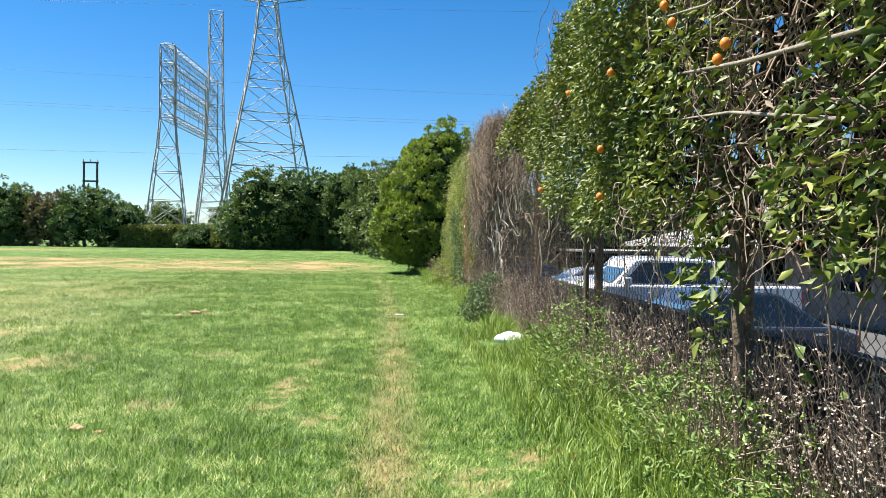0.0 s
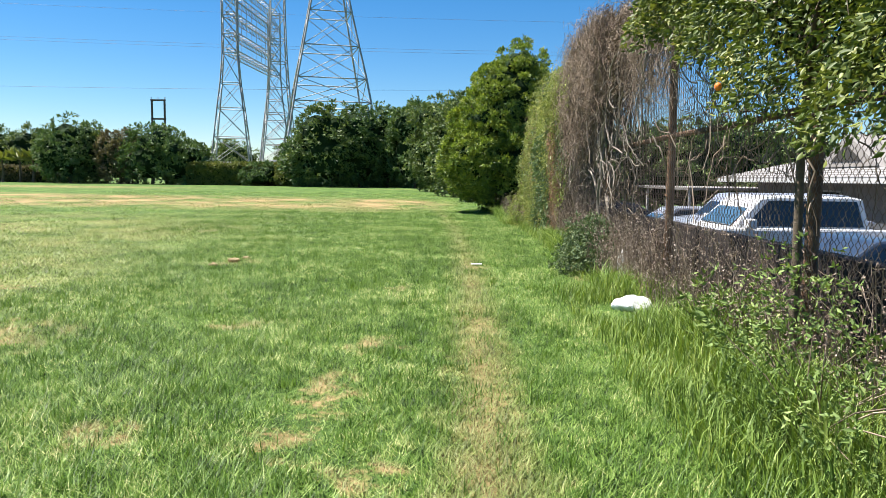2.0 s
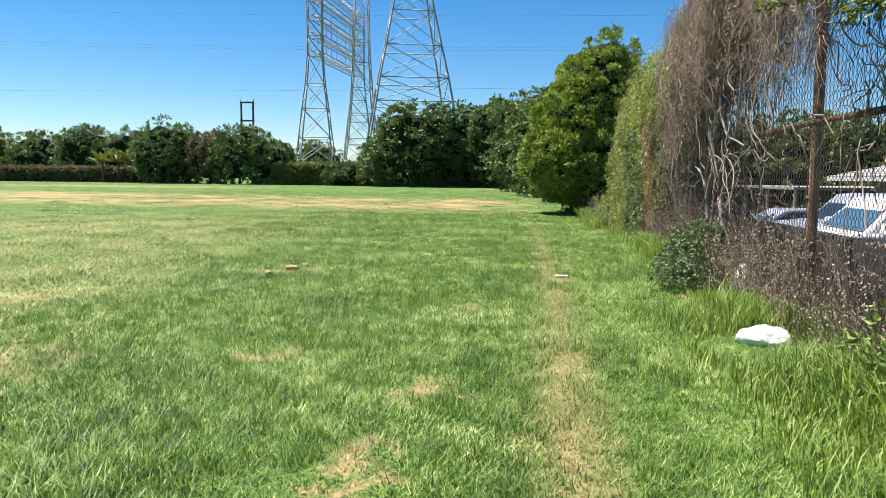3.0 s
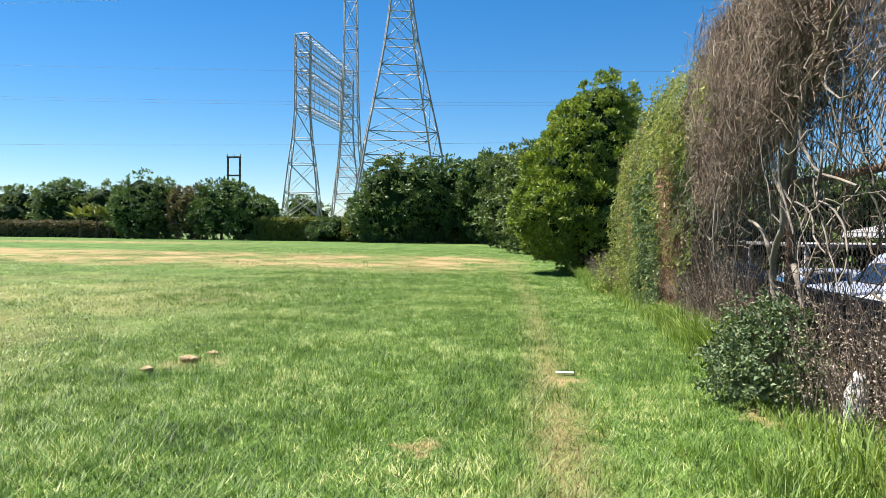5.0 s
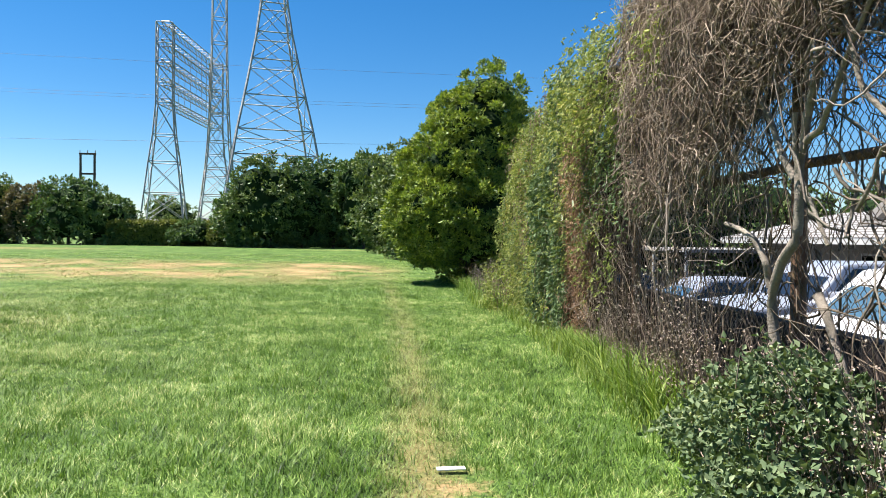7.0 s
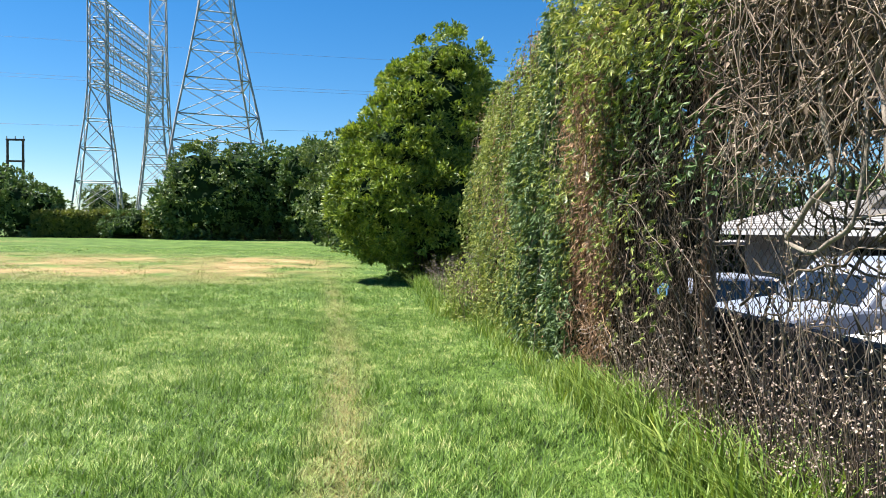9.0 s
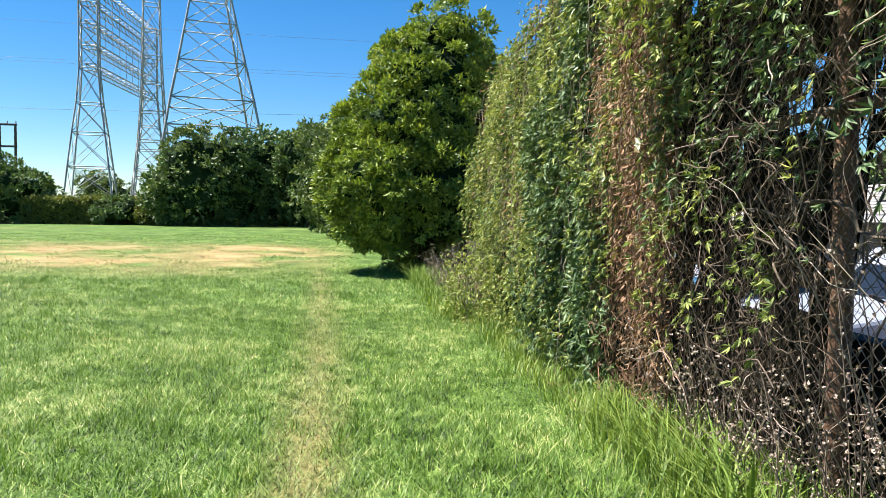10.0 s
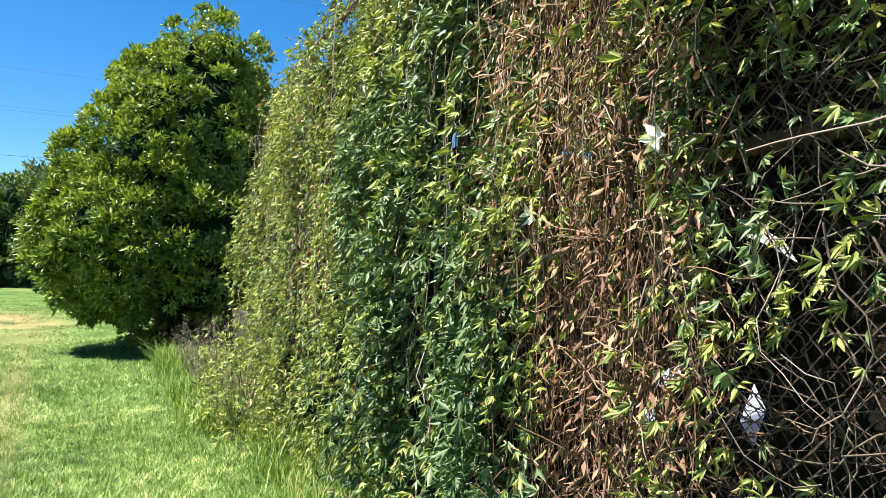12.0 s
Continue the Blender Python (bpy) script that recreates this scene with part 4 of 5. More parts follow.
for v in bm.verts:
    f = 1 + 0.14 * noise.noise(v.co * 1.4) + 0.05 * noise.noise(v.co * 4)
    v.co = Vector((v.co.x * 0.2 * f, v.co.y * 0.14 * f, max(-0.06, v.co.z * 0.095 * f + 0.02 * noise.noise(v.co * 2.6 + Vector((4, 2, 1))))))
stone = part("white_stone", bm, M_STONE, smooth=True)
stone.matrix_basis = pose(1.5, 8.98, 0.055, 0, 0, 5)
tagged(stone, "lumpy white stone lying in the long grass", "stone")
bm = bmesh.new()
bmesh.ops.create_icosphere(bm, subdivisions=3, radius=1.0)
for v in bm.verts:
    f = 1 + 0.25 * noise.noise(v.co * 2.1 + Vector((3, 1, 0)))
    v.co = Vector((v.co.x * 0.06 * f, v.co.y * 0.08 * f, v.co.z * 0.22 * f))
rock = part("upright_stone", bm, M_STONE, smooth=True)
rock.matrix_basis = pose(1.80, 10.75, 0.2, 6, -4, 20)
tagged(rock, "upright pale stone in dry weeds by the fence", "stone")
plate = part("marker_plate", boxed(-0.08, 0.08, -0.022, 0.022, 0.0, 0.01, bevel=0.004), M_STONE)
plate.matrix_basis = pose(0.11, 12.5, 0.004, 3, 0, 6)
tagged(plate, "small white marker slab set in the worn path", "marker")
for hx, hy, s in ((-3.41, 12.48, 0.13), (-3.53, 11.95, 0.1), (-3.34, 12.82, 0.08), (-2.1, 4.88, 0.075), (-1.92, 4.78, 0.05)):
    bm = bmesh.new()
    for c in range(16):
        ang, far_ = RNG.uniform(0, 6.28), RNG.uniform(0, 0.62) * s
        r = s * RNG.uniform(0.24, 0.42) * (1.15 - far_ / s * 0.6)
        ball = bmesh.ops.create_icosphere(bm, subdivisions=2, radius=r)
        for v in ball["verts"]:
            v.co *= 1 + 0.5 * noise.noise(v.co * (2.2 / s) + Vector((c, hx, hy)))
            v.co = Vector((v.co.x + math.cos(ang) * far_, v.co.y + math.sin(ang) * far_ * 0.7, v.co.z * 0.7))
    mound = part("gopher_mound", bm, surface("loose_soil", (0.24, 0.165, 0.085), (0.46, 0.34, 0.19), 20.0, 0.95, fine=90.0, bump=0.6))
    mound.matrix_basis = pose(hx, hy, 0.02)
    tagged(mound, "small heap of loose tan soil on the grass", "soil mound", "soil mounds")

# what lies beyond the field is laid out on a larger plan; one scale about a point at eye height sets its distance
FAR = Matrix.Translation((0.0, 6.0, 1.3)) @ Matrix.Scale(0.77, 4) @ Matrix.Translation((0.0, -6.0, -1.3))


def set_nearer(ob):
    ob.matrix_basis = FAR @ ob.matrix_basis
    return ob


# ---- large tree by the fence ----
BIG = [(0.1, 0, 1.75, 2.0, 1.9, 1.45), (-0.55, -0.3, 1.9, 1.45, 1.5, 1.25), (0.9, -0.3, 1.8, 1.4, 1.5, 1.35), (0.15, 0, 3.2, 1.65, 1.6, 1.25), (-0.45, 0.1, 3.1, 1.15, 1.2, 0.9),
       (0.5, 0, 4.3, 1.3, 1.3, 1.1), (0.05, 0, 4.5, 0.9, 1.0, 0.75), (0.75, 0, 5.3, 0.8, 0.9, 0.75), (1.2, 0.3, 3.6, 1.2, 1.2, 1.4), (1.0, 0.5, 0.9, 1.3, 1.3, 0.9)]
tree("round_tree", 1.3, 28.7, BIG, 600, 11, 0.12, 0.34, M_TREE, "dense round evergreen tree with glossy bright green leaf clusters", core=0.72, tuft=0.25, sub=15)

# ---- trees and hedges beyond ----


def clump(w, h, seed, d=None):
    r = np.random.default_rng(seed)
    d = d or w
    out = [(0, 0, h * 0.42, w, d, h * 0.42), (0, 0, h * 0.68, w * 0.72, d * 0.72, h * 0.30)]
    for i in range(6):
        a = r.uniform(0, 6.28)
        out.append((math.cos(a) * w * 0.55, math.sin(a) * d * 0.55, h * r.uniform(0.35, 0.78), w * r.uniform(0.35, 0.55), d * 0.5, h * r.uniform(0.14, 0.24)))
    return out


ROW = "dark evergreen trees along the far side of the field"
for i, (tx, ty, w, h, mt, lab) in enumerate((
        (1.9, 40.0, 2.4, 6.0, M_FARLEAF_B, "broad green tree beside the field"), (0.6, 48.0, 2.6, 6.6, M_FARLEAF_B, "broad green tree beside the field"), (-0.9, 58.0, 3.0, 7.3, M_FARLEAF_B, "broad green tree beside the field"),
        (-3.2, 72.0, 3.4, 8.2, M_FARLEAF, "tall dark evergreen tree in a row"), (-5.6, 88.0, 2.9, 10.2, M_FARLEAF, "tall dark evergreen tree in a row"), (-9.2, 91.0, 3.0, 9.7, M_FARLEAF, "tall dark evergreen tree in a row"),
        (-12.6, 90.0, 3.1, 9.6, M_FARLEAF, "tall dark evergreen tree in a row"), (-16.0, 89.0, 3.8, 9.9, M_FARLEAF_B, "tall dark evergreen tree in a row"), (-18.9, 90.0, 2.8, 7.4, M_FARLEAF, "rounded dark evergreen tree in a row"),
        (-37.2, 97.0, 3.6, 5.6, M_FARLEAF, "low spreading dark green tree"), (-41.8, 97.0, 3.9, 7.6, M_FARLEAF, "rounded dark green tree"), (-46.6, 98.0, 2.6, 7.2, M_REDLEAF, "reddish-brown leaved garden tree"), (-50.5, 99.0, 2.2, 6.5, M_FARLEAF_B, "slim open grey-green tree"),
        (-53.6, 98.0, 4.0, 8.8, M_FARLEAF, "large dark green tree"), (-68.0, 112.0, 5.0, 8.4, M_FARLEAF_B, "broad green tree behind a garden fence"), (-75.0, 112.0, 5.0, 9.0, M_FARLEAF, "broad dark green tree behind a garden fence"),
        (-84.0, 112.0, 5.0, 8.0, M_FARLEAF_B, "broad green tree behind a garden fence"), (-94.0, 112.0, 6.0, 8.5, M_FARLEAF, "broad dark green tree behind a garden fence"),
        (-34.5, 150.0, 4.0, 8.0, M_FARLEAF_B, "hazy round tree behind the hedge"), (-47.0, 150.0, 4.5, 8.4, M_FARLEAF_B, "hazy round tree behind the hedge"), (-28.0, 150.0, 3.0, 6.4, M_FARLEAF, "hazy round tree behind the hedge"))):
    near = ty < 80
    grown = tree("evergreen_tree", tx, ty, clump(w, h, i + 3), 330 if near else 200, 6, 0.24 if near else 0.40, 0.5, mt, lab, group=ROW if 80 < ty < 92 else "", trunk=0.2, core=0.74, tuft=0.42 if near else 0.7)
    if not near:
        set_nearer(grown)


def hedge(name, x0, x1, y, h, d, count, material, label):
    ob = base(name, (x0 + x1) / 2, y, 0, label=label, category="hedge")
    w = (x1 - x0) / 2
    px = RNG.uniform(-w, w, count)
    up = RNG.random(count) < 0.35
    py = np.where(up, RNG.uniform(-d, d, count), -d + RNG.normal(size=count) * 0.1)
    pz = np.where(up, h, RNG.uniform(0.05, h, count)) + 0.14 * np.sin(px * 1.9) * np.sin(px * 0.7) + RNG.normal(size=count) * 0.08
    nn = np.where(up[:, None], np.array([[0, 0, 1.0]]), np.array([[0, -1.0, 0.2]]))
    tagged(rosettes("leaves", np.stack([px, py, np.maximum(pz, 0.05)], -1), nn, 6, 0.3, 0.5, material, ob), kind="stuff")
    # near-black box: painted shade behind the hedge's outer leaves
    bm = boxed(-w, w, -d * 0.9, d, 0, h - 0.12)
    part("hedge_shade_core", bm, M_CORE, ob)
    return ob


set_nearer(hedge("clipped_hedge", -36.0, -20.5, 95.0, 2.75, 1.0, 2600, M_HEDGE, "long clipped olive-green hedge across the field"))
set_nearer(tree("rounded_shrub", -26.0, 93.6, clump(2.4, 2.7, 41), 90, 6, 0.3, 0.5, M_FARLEAF, "dark rounded shrub in front of the hedge", "shrub", core=0.8))
set_nearer(tree("rounded_shrub", -21.6, 92.6, clump(2.0, 2.9, 42), 90, 6, 0.3, 0.5, M_HEDGE, "yellow-green rounded shrub at the end of the hedge", "shrub", core=0.8))
set_nearer(hedge("overgrown_hedge", -130.0, -56.0, 104.0, 2.2, 1.0, 5200, M_REDLEAF, "overgrown brownish hedge along a garden fence"))

# added filler: closes sky gaps and darkens the foot of the tree row
set_nearer(hedge("gap_filling_hedge", -20.0, 2.0, 96.0, 2.3, 1.0, 1500, M_FARLEAF, "dark green hedge added to darken the foot of the tree row"))

# banana plants by the garden fence
for bx in (-62.5, -60.6, -65.0):
    ob = base("banana_plant", bx, 101.0, 0, label="pale green banana plant with broad drooping leaves", category="plant", group="banana plants")
    tubes("stem", [np.array([[0, 0, -0.05], [0.1, 0, 1.5], [0, 0, 3.2]])], [0.2], M_BARK, ob, 7, 0.6)
    a = np.linspace(0, 6.28, 12)
    fan = np.concatenate([np.stack([np.cos(a), np.sin(a), np.full(12, 0.9)], -1), np.stack([np.cos(a + 0.3), np.sin(a + 0.3), np.full(12, 0.1)], -1)])
    set_nearer(ob)
    leaves("frond", np.tile([[0.0, 0.0, 3.2]], (24, 1)), fan, 2.4, 0.6, M_HEDGE, ob)

# ---- steel towers ----


def strut(paths, a, b):
    paths.append(np.array([a, b], dtype=float))


def lattice(ob, cx, cy, levels, turn, leg_r, brace_r, name="leg"):
    def corner(i, z, h):
        a = radians(turn) + math.pi / 4 + i * math.pi / 2
        return np.array([cx + math.cos(a) * h * 1.414, cy + math.sin(a) * h * 1.414, z])
    for i in range(4):
        tubes(name, [np.array([corner(i, z, h) for z, h in levels])], [leg_r], M_STEEL, ob, 4, 0.7)
    for (z0, h0), (z1, h1) in zip(levels[:-1], levels[1:]):
        ring, cross = [], []
        for i in range(4):
            j = (i + 1) % 4
            strut(ring, corner(i, z1, h1), corner(j, z1, h1))
            strut(cross, corner(i, z0, h0), corner(j, z1, h1))
            strut(cross, corner(j, z0, h0), corner(i, z1, h1))
        for q in ring:
            tubes("crossbeam", [q], [brace_r], M_STEEL, ob, 4)
        for q in cross:
            tubes("diagonal_brace", [q], [brace_r * 0.75], M_STEEL, ob, 3)


pylon = base("transmission_tower", label="tall grey steel lattice power pylon", category="pylon")
PX, PY = -21.4, 115.0
lattice(pylon, PX, PY, [(-0.5, 8.0), (6.8, 6.8), (12.6, 5.8), (16.2, 5.2), (21.2, 4.2), (26.5, 3.2), (30.6, 2.45), (35.0, 1.85), (39.5, 1.4), (44.0, 1.3), (48.5, 1.3), (53.0, 1.2), (57.0, 0.3)], 16, 0.17, 0.09)
for az in (40.0, 48.5):
    for sx in (-1, 1):
        arm = []
        tip = np.array([PX + sx * 6.5, PY, az + 0.4])
        for oy in (-1.2, 1.2):
            strut(arm, (PX + sx * 1.2, PY + oy, az), tip)
            strut(arm, (PX + sx * 1.2, PY + oy, az + 1.6), tip)
        tubes("cross_arm", arm, [0.09] * 4, M_STEEL, pylon, 4)

array = base("antenna_frame", label="grey steel antenna frame of stacked lattice beams on two towers", category="tower")
for cx, cy in ((-35.9, 116.0), (-35.3, 141.0)):
    lattice(array, cx, cy, [(-0.5, 3.4), (3.4, 2.9), (7.4, 2.5), (12.0, 2.0), (16.0, 1.5), (20.7, 1.15), (23.6, 1.15), (26.5, 1.15), (29.4, 1.15), (32.4, 1.15)], 12, 0.13, 0.07)
for bz in (20.9, 23.8, 26.7, 29.6, 32.3):
    a0, a1 = np.array([-35.9, 116.0, bz]), np.array([-35.3, 141.0, bz])
    s = np.linspace(0, 1, 15)[:, None]
    up, lo = a0 + (a1 - a0) * s + [0, 0, 0.55], a0 + (a1 - a0) * s - [0, 0, 0.45]
    rods = [up + [0.6, 0, 0], lo + [0.6, 0, 0], up - [0.6, 0, 0], lo - [0.6, 0, 0]]
    web = []
    for i in range(14):
        web.append(np.array([lo[i] + [0.6, 0, 0], up[i + 1] + [0.6, 0, 0]]))
        web.append(np.array([up[i] - [0.6, 0, 0], lo[i + 1] - [0.6, 0, 0]]))
        web.append(np.array([up[i] + [0.6, 0, 0], up[i] - [0.6, 0, 0]]))
    beam = tubes("lattice_beam", rods, [0.1] * 4, M_STEEL, array, 4)
    tubes("web", web, [0.07] * len(web), M_STEEL, beam, 3)
hang = [np.array([[-35.9 + 0.6 * u, 116 + 25 * u, 20.9], [-35.9 + 0.6 * u, 116 + 25 * u, 32.3]]) for u in np.linspace(0.12, 0.88, 8)]
for q in hang:
    tubes("hanger_rod", [q], [0.05], M_STEEL, array, 3)

mast = base("lattice_mast", label="narrow tall steel lattice mast", category="tower")
lattice(mast, -32.2, 130.0, [(-0.5, 3.6), (4.0, 3.1), (8.0, 2.6), (12.5, 2.1), (17.0, 1.75), (21.5, 1.5), (25.5, 1.35), (29.5, 1.25), (33.5, 1.2), (37.5, 1.15), (42.5, 1.1)], 20, 0.13, 0.075)

hp = base("utility_poles", -45.7, 110.0, 0, label="pair of dark wooden utility poles with crossarms", category="utility pole")
for dx in (-0.95, 0.95):
    tubes("pole", [np.array([[dx, 0, -0.2], [dx, 0, 6.0], [dx * 1.02, 0, 12.6]])], [0.2], M_POLE, hp, 8, 0.8)
for az in (12.4, 9.6):
    part("crossarm", boxed(-1.15, 1.15, -0.12, 0.12, az, az + 0.25, bevel=0.02), M_POLE, hp)
tubes("brace", [np.array([[-0.9, 0, 7.6], [0.9, 0, 4.6]]), np.array([[0.9, 0, 7.6], [-0.9, 0, 4.6]])], [0.07, 0.07], M_POLE, hp, 4)
for ix in (-1.05, 0.0, 1.05):
    tubes("insulator", [np.array([[ix, 0, 12.6], [ix, 0, 13.0]])], [0.06], M_STEEL, hp, 6)

for tower, aside in ((pylon, 0.5), (array, -1.0), (mast, -0.6)):
    tower.matrix_basis = FAR @ Matrix.Translation((aside, 0, 0))

# ---- overhead cables ----
for cz, cy, tilt in ((24.0, 132.0, -3.0), (24.9, 134.0, -3.0), (30.5, 134.0, -4.0), (40.0, 118.0, 2.0), (48.5, 118.0, 2.0), (14.5, 111.0, 0.5)):
    x = np.linspace(-190, 150, 40)
    u = (x + 190) / 340
    p = np.stack([x, np.full(40, cy), cz + tilt * (u - 0.5) * 2 + 14 * (u - 0.5) ** 2], -1)
    set_nearer(tagged(tubes("power_cable", [p], [0.016], M_CABLE, None, 4), "thin dark overhead power cable", "cable", "overhead cables"))

# ---- car park behind the fence ----
asph = sheet("car_park", np.array([2.6, 6.0, 10.0, 16.0, 30.0]), np.array([-8.0, 2, 12, 24, 40, 60]), lambda X, Y: np.full_like(X, LOT_Z + 0.006), M_ASPHALT, label="dark grey asphalt car park below the field", category="car park", kind="structure")
wall_bm = boxed(2.19, 2.31, -4.0, 45.0, LOT_Z - 0.1, 0.78, bevel=0.01)
tagged(part("wall_retaining", wall_bm, M_SLATE), "low dark brown wall behind the chain-link fence", "wall", kind="structure")


def car(name, x, y, paint, label, roof, belt, length, width, screen, cab, pickup=False, turn=0.0, tall=1.0):
    """A parked car; its nose points to -x. cab: x of the windscreen's foot, its top, the roof's end, the rear screen's foot."""
    ob = base(name, x, y, LOT_Z + 0.006, turn, label=label, category="car", group="parked cars")
    w = width / 2
    hood, low = belt - 0.08, 0.28

    def loft(name_, profile, half, material, parent, bevel, z_narrow=0.0):
        bm = bmesh.new()
        rings = []
        for s in (-1, 1):
            rings.append([bm.verts.new((px, s * (half - z_narrow * max(0, pz - belt)), pz)) for px, pz in profile])
        bm.faces.new(rings[0])
        bm.faces.new(rings[1])
        m = len(profile)
        for i in range(m):
            bm.faces.new((rings[0][i], rings[0][(i + 1) % m], rings[1][(i + 1) % m], rings[1][i]))
        bmesh.ops.recalc_face_normals(bm, faces=bm.faces)
        bmesh.ops.bevel(bm, geom=bm.edges[:], offset=bevel, segments=2, affect="EDGES", profile=0.5)
        return part(name_, bm, material, parent, smooth=False)

    a, b, c, d = cab
    tail = belt - 0.02
    loft("body", [(0.05, low), (0.0, hood - 0.25), (0.1, hood - 0.06), (a - 0.05, belt - 0.01), (d + 0.05, tail), (length - 0.03, tail - (0.0 if pickup else 0.12)), (length, low + 0.15), (length - 0.1, low)], w, paint, ob, 0.05)
    cabin = loft("cabin", [(a, belt - 0.04), (b, roof - 0.03), (b + 0.3, roof), (c - 0.2, roof), (c, roof - 0.04), (d, belt - 0.04)], w - 0.06, paint, ob, 0.035, 0.22)

    def pane(name_, pts, material):
        bm = bmesh.new()
        vs = [bm.verts.new(p) for p in pts]
        f = bm.faces.new(vs)
        ext = bmesh.ops.extrude_face_region(bm, geom=[f])
        nrm = f.normal.copy()
        f.normal_update()
        for v in [g for g in ext["geom"] if isinstance(g, bmesh.types.BMVert)]:
            v.co += f.normal * 0.008
        return part(name_, bm, material, cabin)

    hgt = roof - belt
    for s in (-1, 1):
        def side(px, f):
            z = belt + f * hgt
            return (px, s * (w - 0.06 - 0.22 * f * hgt + 0.004), z)
        mid = (b + c) / 2 + 0.05
        pane("side_window", [side(a + 0.22 + 0.02, 0.03), side(mid - 0.06, 0.03), side(mid - 0.06, 0.86), side(b + 0.14, 0.86)], M_GLASS)
        pane("side_window", [side(mid + 0.06, 0.03), side(d - 0.12, 0.03), side(c - 0.12, 0.86), side(mid + 0.06, 0.86)], M_GLASS)
        bm = boxed(a + 0.2, a + 0.36, s * w - 0.02 if s > 0 else -w - 0.2, w + 0.2 if s > 0 else -w + 0.02, belt - 0.02, belt + 0.16, bevel=0.03)
        part("mirror", bm, paint, cabin)
        for hx in (mid - 0.25, d - 0.3):
            part("door_handle", boxed(hx, hx + 0.16, s * (w + 0.012) - 0.012, s * (w + 0.012) + 0.012, belt - 0.16, belt - 0.12, bevel=0.006), M_CHROME, ob)
        part("headlight", boxed(-0.01, 0.12, s * (w - 0.28) - 0.2, s * (w - 0.28) + 0.2, hood - 0.3, hood - 0.14, bevel=0.03), M_CHROME, ob, "clear headlight")
        part("tail_light", boxed(length - 0.1, length + 0.01, s * (w - 0.1) - 0.09, s * (w - 0.1) + 0.09, tail - 0.4, tail - 0.12, bevel=0.02), M_RED, ob, "red tail light")
        for wx in (0.85, length - 0.95):
            bm = bmesh.new()
            bmesh.ops.create_cone(bm, cap_ends=True, segments=24, radius1=0.34 * tall, radius2=0.34 * tall, depth=0.24, matrix=Matrix.Translation((wx, s * (w - 0.10), 0.34 * tall)) @ Matrix.Rotation(math.pi / 2, 4, "X"))
            bmesh.ops.bevel(bm, geom=[e for e in bm.edges if len(e.link_faces) == 2 and any(len(f.verts) > 8 for f in e.link_faces)], offset=0.04, segments=2, affect="EDGES")
            tyre = part("wheel", bm, M_TYRE, ob, "black tyre", True)
            bm = bmesh.new()
            bmesh.ops.create_cone(bm, cap_ends=True, segments=16, radius1=0.2 * tall, radius2=0.17 * tall, depth=0.03, matrix=Matrix.Translation((wx, s * (w + 0.03), 0.34 * tall)) @ Matrix.Rotation(-s * math.pi / 2, 4, "X"))
            part("rim", bm, M_RIM, tyre)
    pane("windscreen", [(a + 0.03, -(w - 0.2), belt + 0.03), (a + 0.03, w - 0.2, belt + 0.03), (b - 0.02 - 0.006, w - 0.3, roof - 0.09), (b - 0.02 - 0.006, -(w - 0.3), roof - 0.09)], screen)
    if pickup:
        bm = boxed(d + 0.1, length - 0.08, -w + 0.08, w - 0.08, tail - 0.02, tail + 0.012, bevel=0.005)
        part("bed_cover", bm, M_TYRE, ob, "black bed cover")
    return ob


car("pickup_truck", 3.55, 16.2, M_WHITE, "white pickup truck parked nose to the fence", 2.02, 1.46, 5.6, 1.98, M_SCREEN, (1.25, 1.8, 3.65, 3.75), True, tall=1.12)
car("parked_van", 4.75, 20.0, M_SILVER, "pale silver-blue high-roofed van parked nose to the fence", 2.0, 1.42, 5.0, 1.95, M_GLASS, (1.2, 1.75, 4.3, 4.7), tall=1.08)
car("parked_car", 3.2, 12.2, M_DARKCAR, "dark blue car parked nose to the fence", 1.56, 1.02, 4.6, 1.8, M_SCREEN, (1.2, 2.0, 3.3, 4.1))
car("parked_car", 4.4, 24.6, M_SILVER, "pale silver-blue car parked in the car park", 1.48, 0.98, 4.7, 1.82, M_SCREEN, (1.2, 2.0, 3.5, 4.3))
car("parked_car", 3.1, 29.5, M_DARKCAR, "dark car parked nose to the fence", 1.45, 0.97, 4.6, 1.8, M_SCREEN, (1.2, 2.0, 3.4, 4.2))

# house
HX, HY0, HY1 = 12.0, 12.0, 36.0
house = base("house", HX, 0, LOT_Z, label="low grey stucco house with a pale grey shingle roof", category="house")
EAVE, RIDGE = 2.45, 3.5
part("wall", boxed(1.7, 9.4, HY0 + 0.5, HY1 - 0.5, 0, EAVE), M_STUCCO, house)
part("fascia", boxed(-0.02, 0.03, HY0, HY1, EAVE - 0.18, EAVE + 0.03, bevel=0.006), M_TRIM, house, "white painted fascia board")
bm = bmesh.new()
rv = [bm.verts.new(p) for p in ((0, HY0, EAVE), (5, HY0, RIDGE), (10, HY0, EAVE), (0, HY1, EAVE), (5, HY1, RIDGE), (10, HY1, EAVE))]
for f in ((0, 1, 4, 3), (1, 2, 5, 4), (0, 2, 1), (3, 4, 5), (0, 3, 5, 2)):
    bm.faces.new([rv[i] for i in f])
roof_ob = part("roof", bm, M_ROOF, house)
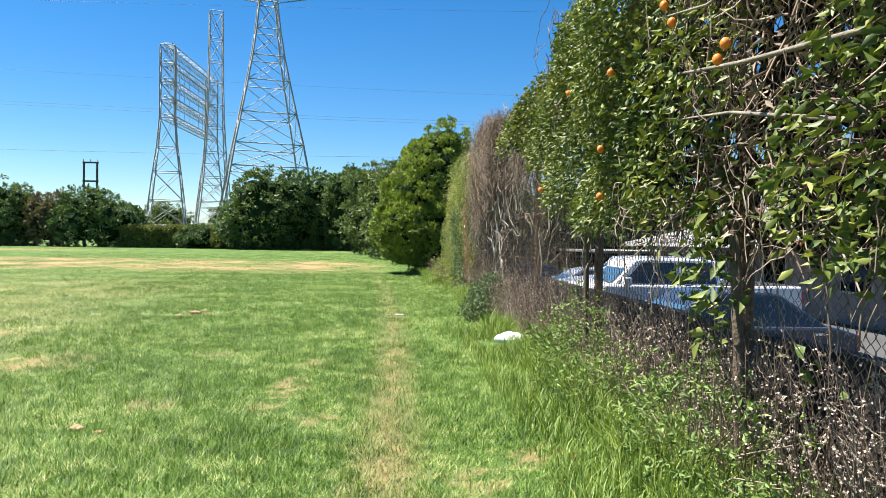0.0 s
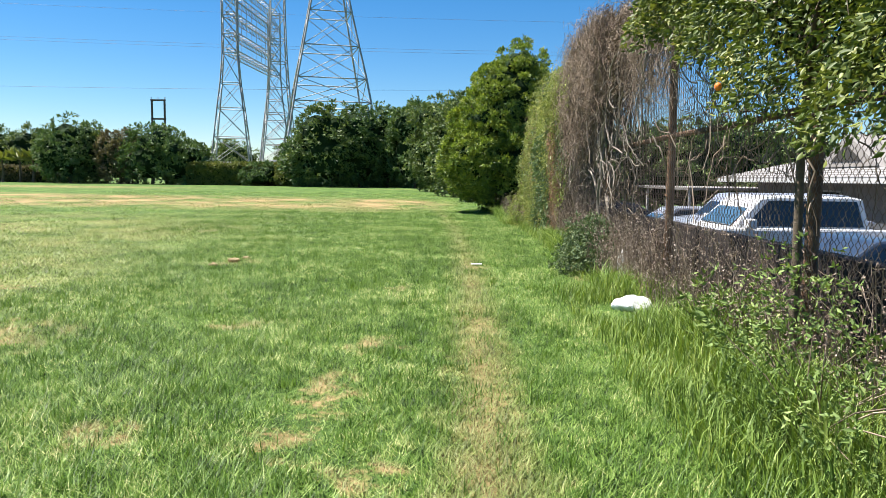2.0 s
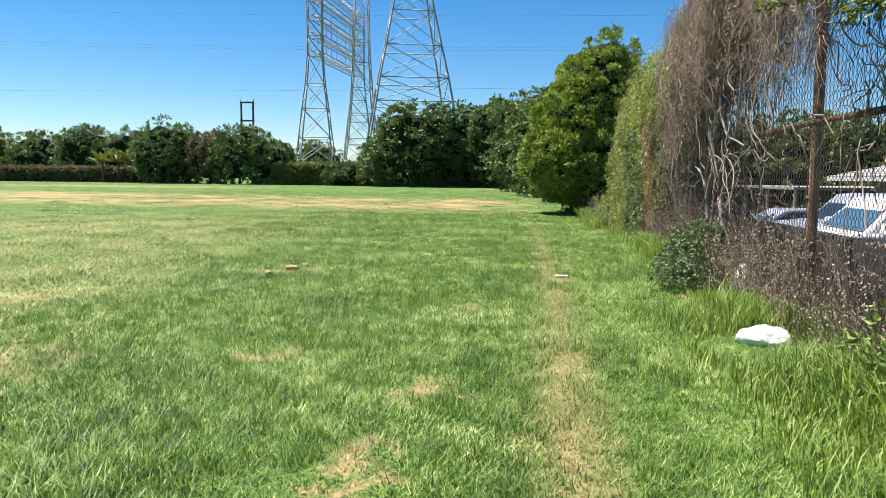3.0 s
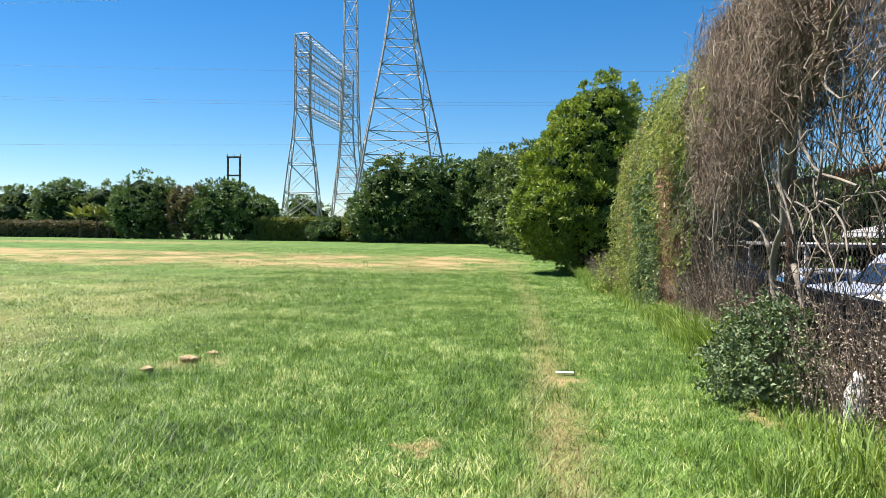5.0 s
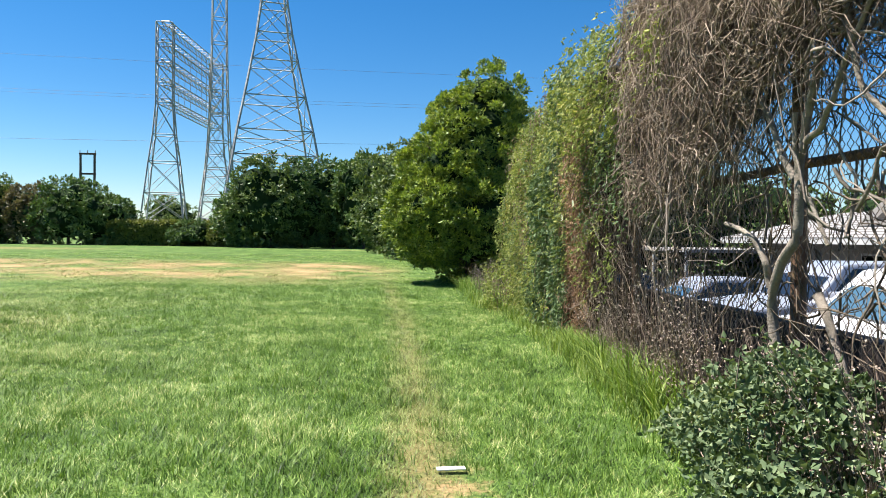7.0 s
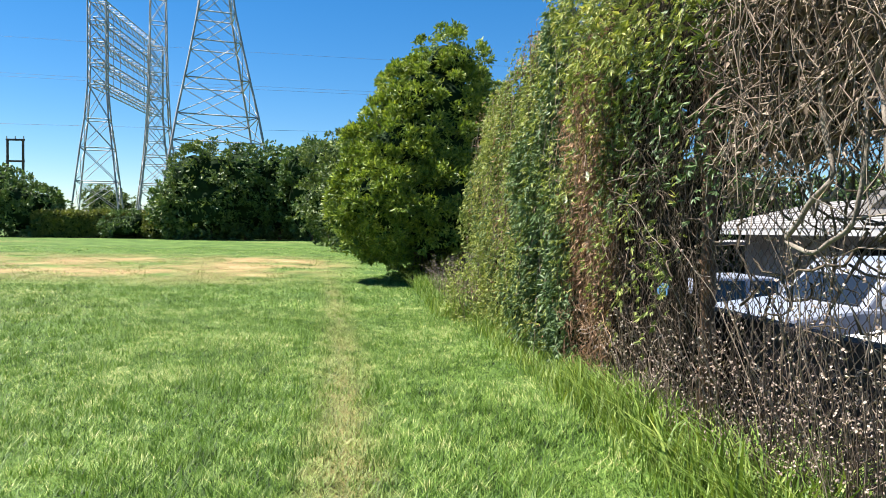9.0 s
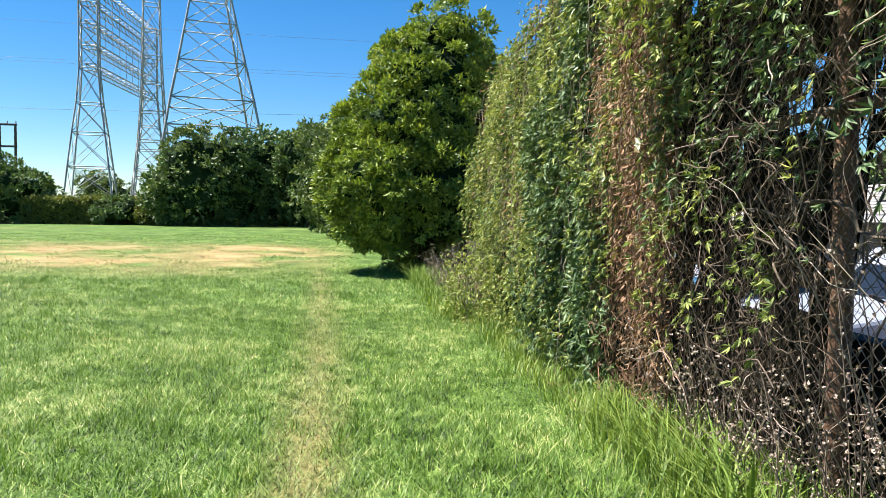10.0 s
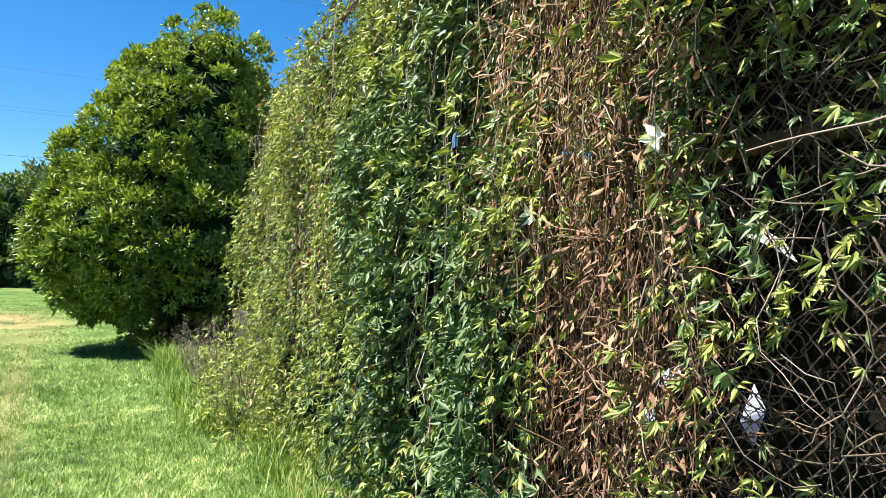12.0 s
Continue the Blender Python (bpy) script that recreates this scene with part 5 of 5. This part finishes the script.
for i in range(12):
    u0, u1 = i / 12, (i + 1) / 12
    course = bmesh.new()
    q = [(5 * u0, EAVE + (RIDGE - EAVE) * u0), (5 * u1, EAVE + (RIDGE - EAVE) * u1)]
    vs = [course.verts.new((q[0][0] - 0.03, HY0, q[0][1] + 0.03)), course.verts.new((q[0][0] - 0.03, HY1, q[0][1] + 0.03)), course.verts.new((q[1][0], HY1, q[1][1] + 0.006)), course.verts.new((q[1][0], HY0, q[1][1] + 0.006)),
          course.verts.new((q[0][0] - 0.03, HY0, q[0][1] + 0.004)), course.verts.new((q[0][0] - 0.03, HY1, q[0][1] + 0.004))]
    course.faces.new(vs[:4])
    course.faces.new((vs[0], vs[4], vs[5], vs[1]))
    part("shingle_course", course, M_ROOF, roof_ob)
# dormer gable with a dark vent
bm = bmesh.new()
gv = [bm.verts.new(p) for p in ((1.6, 26.0, 2.85), (1.6, 30.0, 2.85), (1.6, 28.0, 4.0), (5.5, 26.0, 2.85), (5.5, 30.0, 2.85), (5.5, 28.0, 4.0))]
for f in ((0, 1, 2), (3, 5, 4), (0, 2, 5, 3), (1, 4, 5, 2), (0, 3, 4, 1)):
    bm.faces.new([gv[i] for i in f])
gable = part("gable", bm, M_STUCCO, house, "pale painted gable")
bm = bmesh.new()
bv = [bm.verts.new(p) for p in ((1.57, 27.0, 3.05), (1.57, 29.0, 3.05), (1.57, 28.0, 3.65), (1.59, 27.0, 3.05), (1.59, 29.0, 3.05), (1.59, 28.0, 3.65))]
for f in ((0, 1, 2), (3, 5, 4), (0, 2, 5, 3), (1, 4, 5, 2), (0, 3, 4, 1)):
    bm.faces.new([bv[i] for i in f])
part("vent", bm, M_DARKHOLE, gable, "dark triangular vent")
part("red_trim", boxed(-0.06, -0.02, HY0, 22.0, EAVE - 0.08, EAVE + 0.06, bevel=0.006), M_RED, house, "red painted trim board")
for wy in (17.0, 20.0, 24.5, 29.0):
    win = part("window", boxed(1.62, 1.7, wy - 0.75, wy + 0.75, 0.95, 2.0, bevel=0.01), M_TRIM, house, "white framed window")
    part("pane", boxed(1.605, 1.62, wy - 0.68, wy - 0.03, 1.02, 1.93), M_GLASS, win)
    part("pane", boxed(1.605, 1.62, wy + 0.03, wy + 0.68, 1.02, 1.93), M_GLASS, win)

carport = base("carport", 11.0, 0, LOT_Z, label="open carport with a flat pale roof", category="carport")
part("roof", boxed(0, 8, 37.0, 49.0, 1.85, 1.99, bevel=0.02), M_ROOF, carport)
part("back_wall", boxed(7.8, 7.95, 37.0, 49.0, 0, 1.85), M_STUCCO, carport)
for py in (37.3, 41.2, 45.0, 48.7):
    part("post", boxed(0.1, 0.22, py - 0.06, py + 0.06, 0, 1.85, bevel=0.01), M_TRIM, carport)

for i, (tx, ty, w, h) in enumerate(((9.5, 50.0, 4.0, 6.4), (14.5, 49.0, 4.0, 6.0), (6.0, 44.0, 3.0, 5.4), (19.5, 47.0, 3.6, 5.8), (25.0, 44.0, 3.5, 5.4), (30.0, 36.0, 4.0, 5.8))):
    tree("garden_tree", tx, ty, clump(w, h, 60 + i), 200, 6, 0.3, 0.5, M_FARLEAF_B, "grey-green tree behind the car park", trunk=0.2, core=0.75, z=LOT_Z)
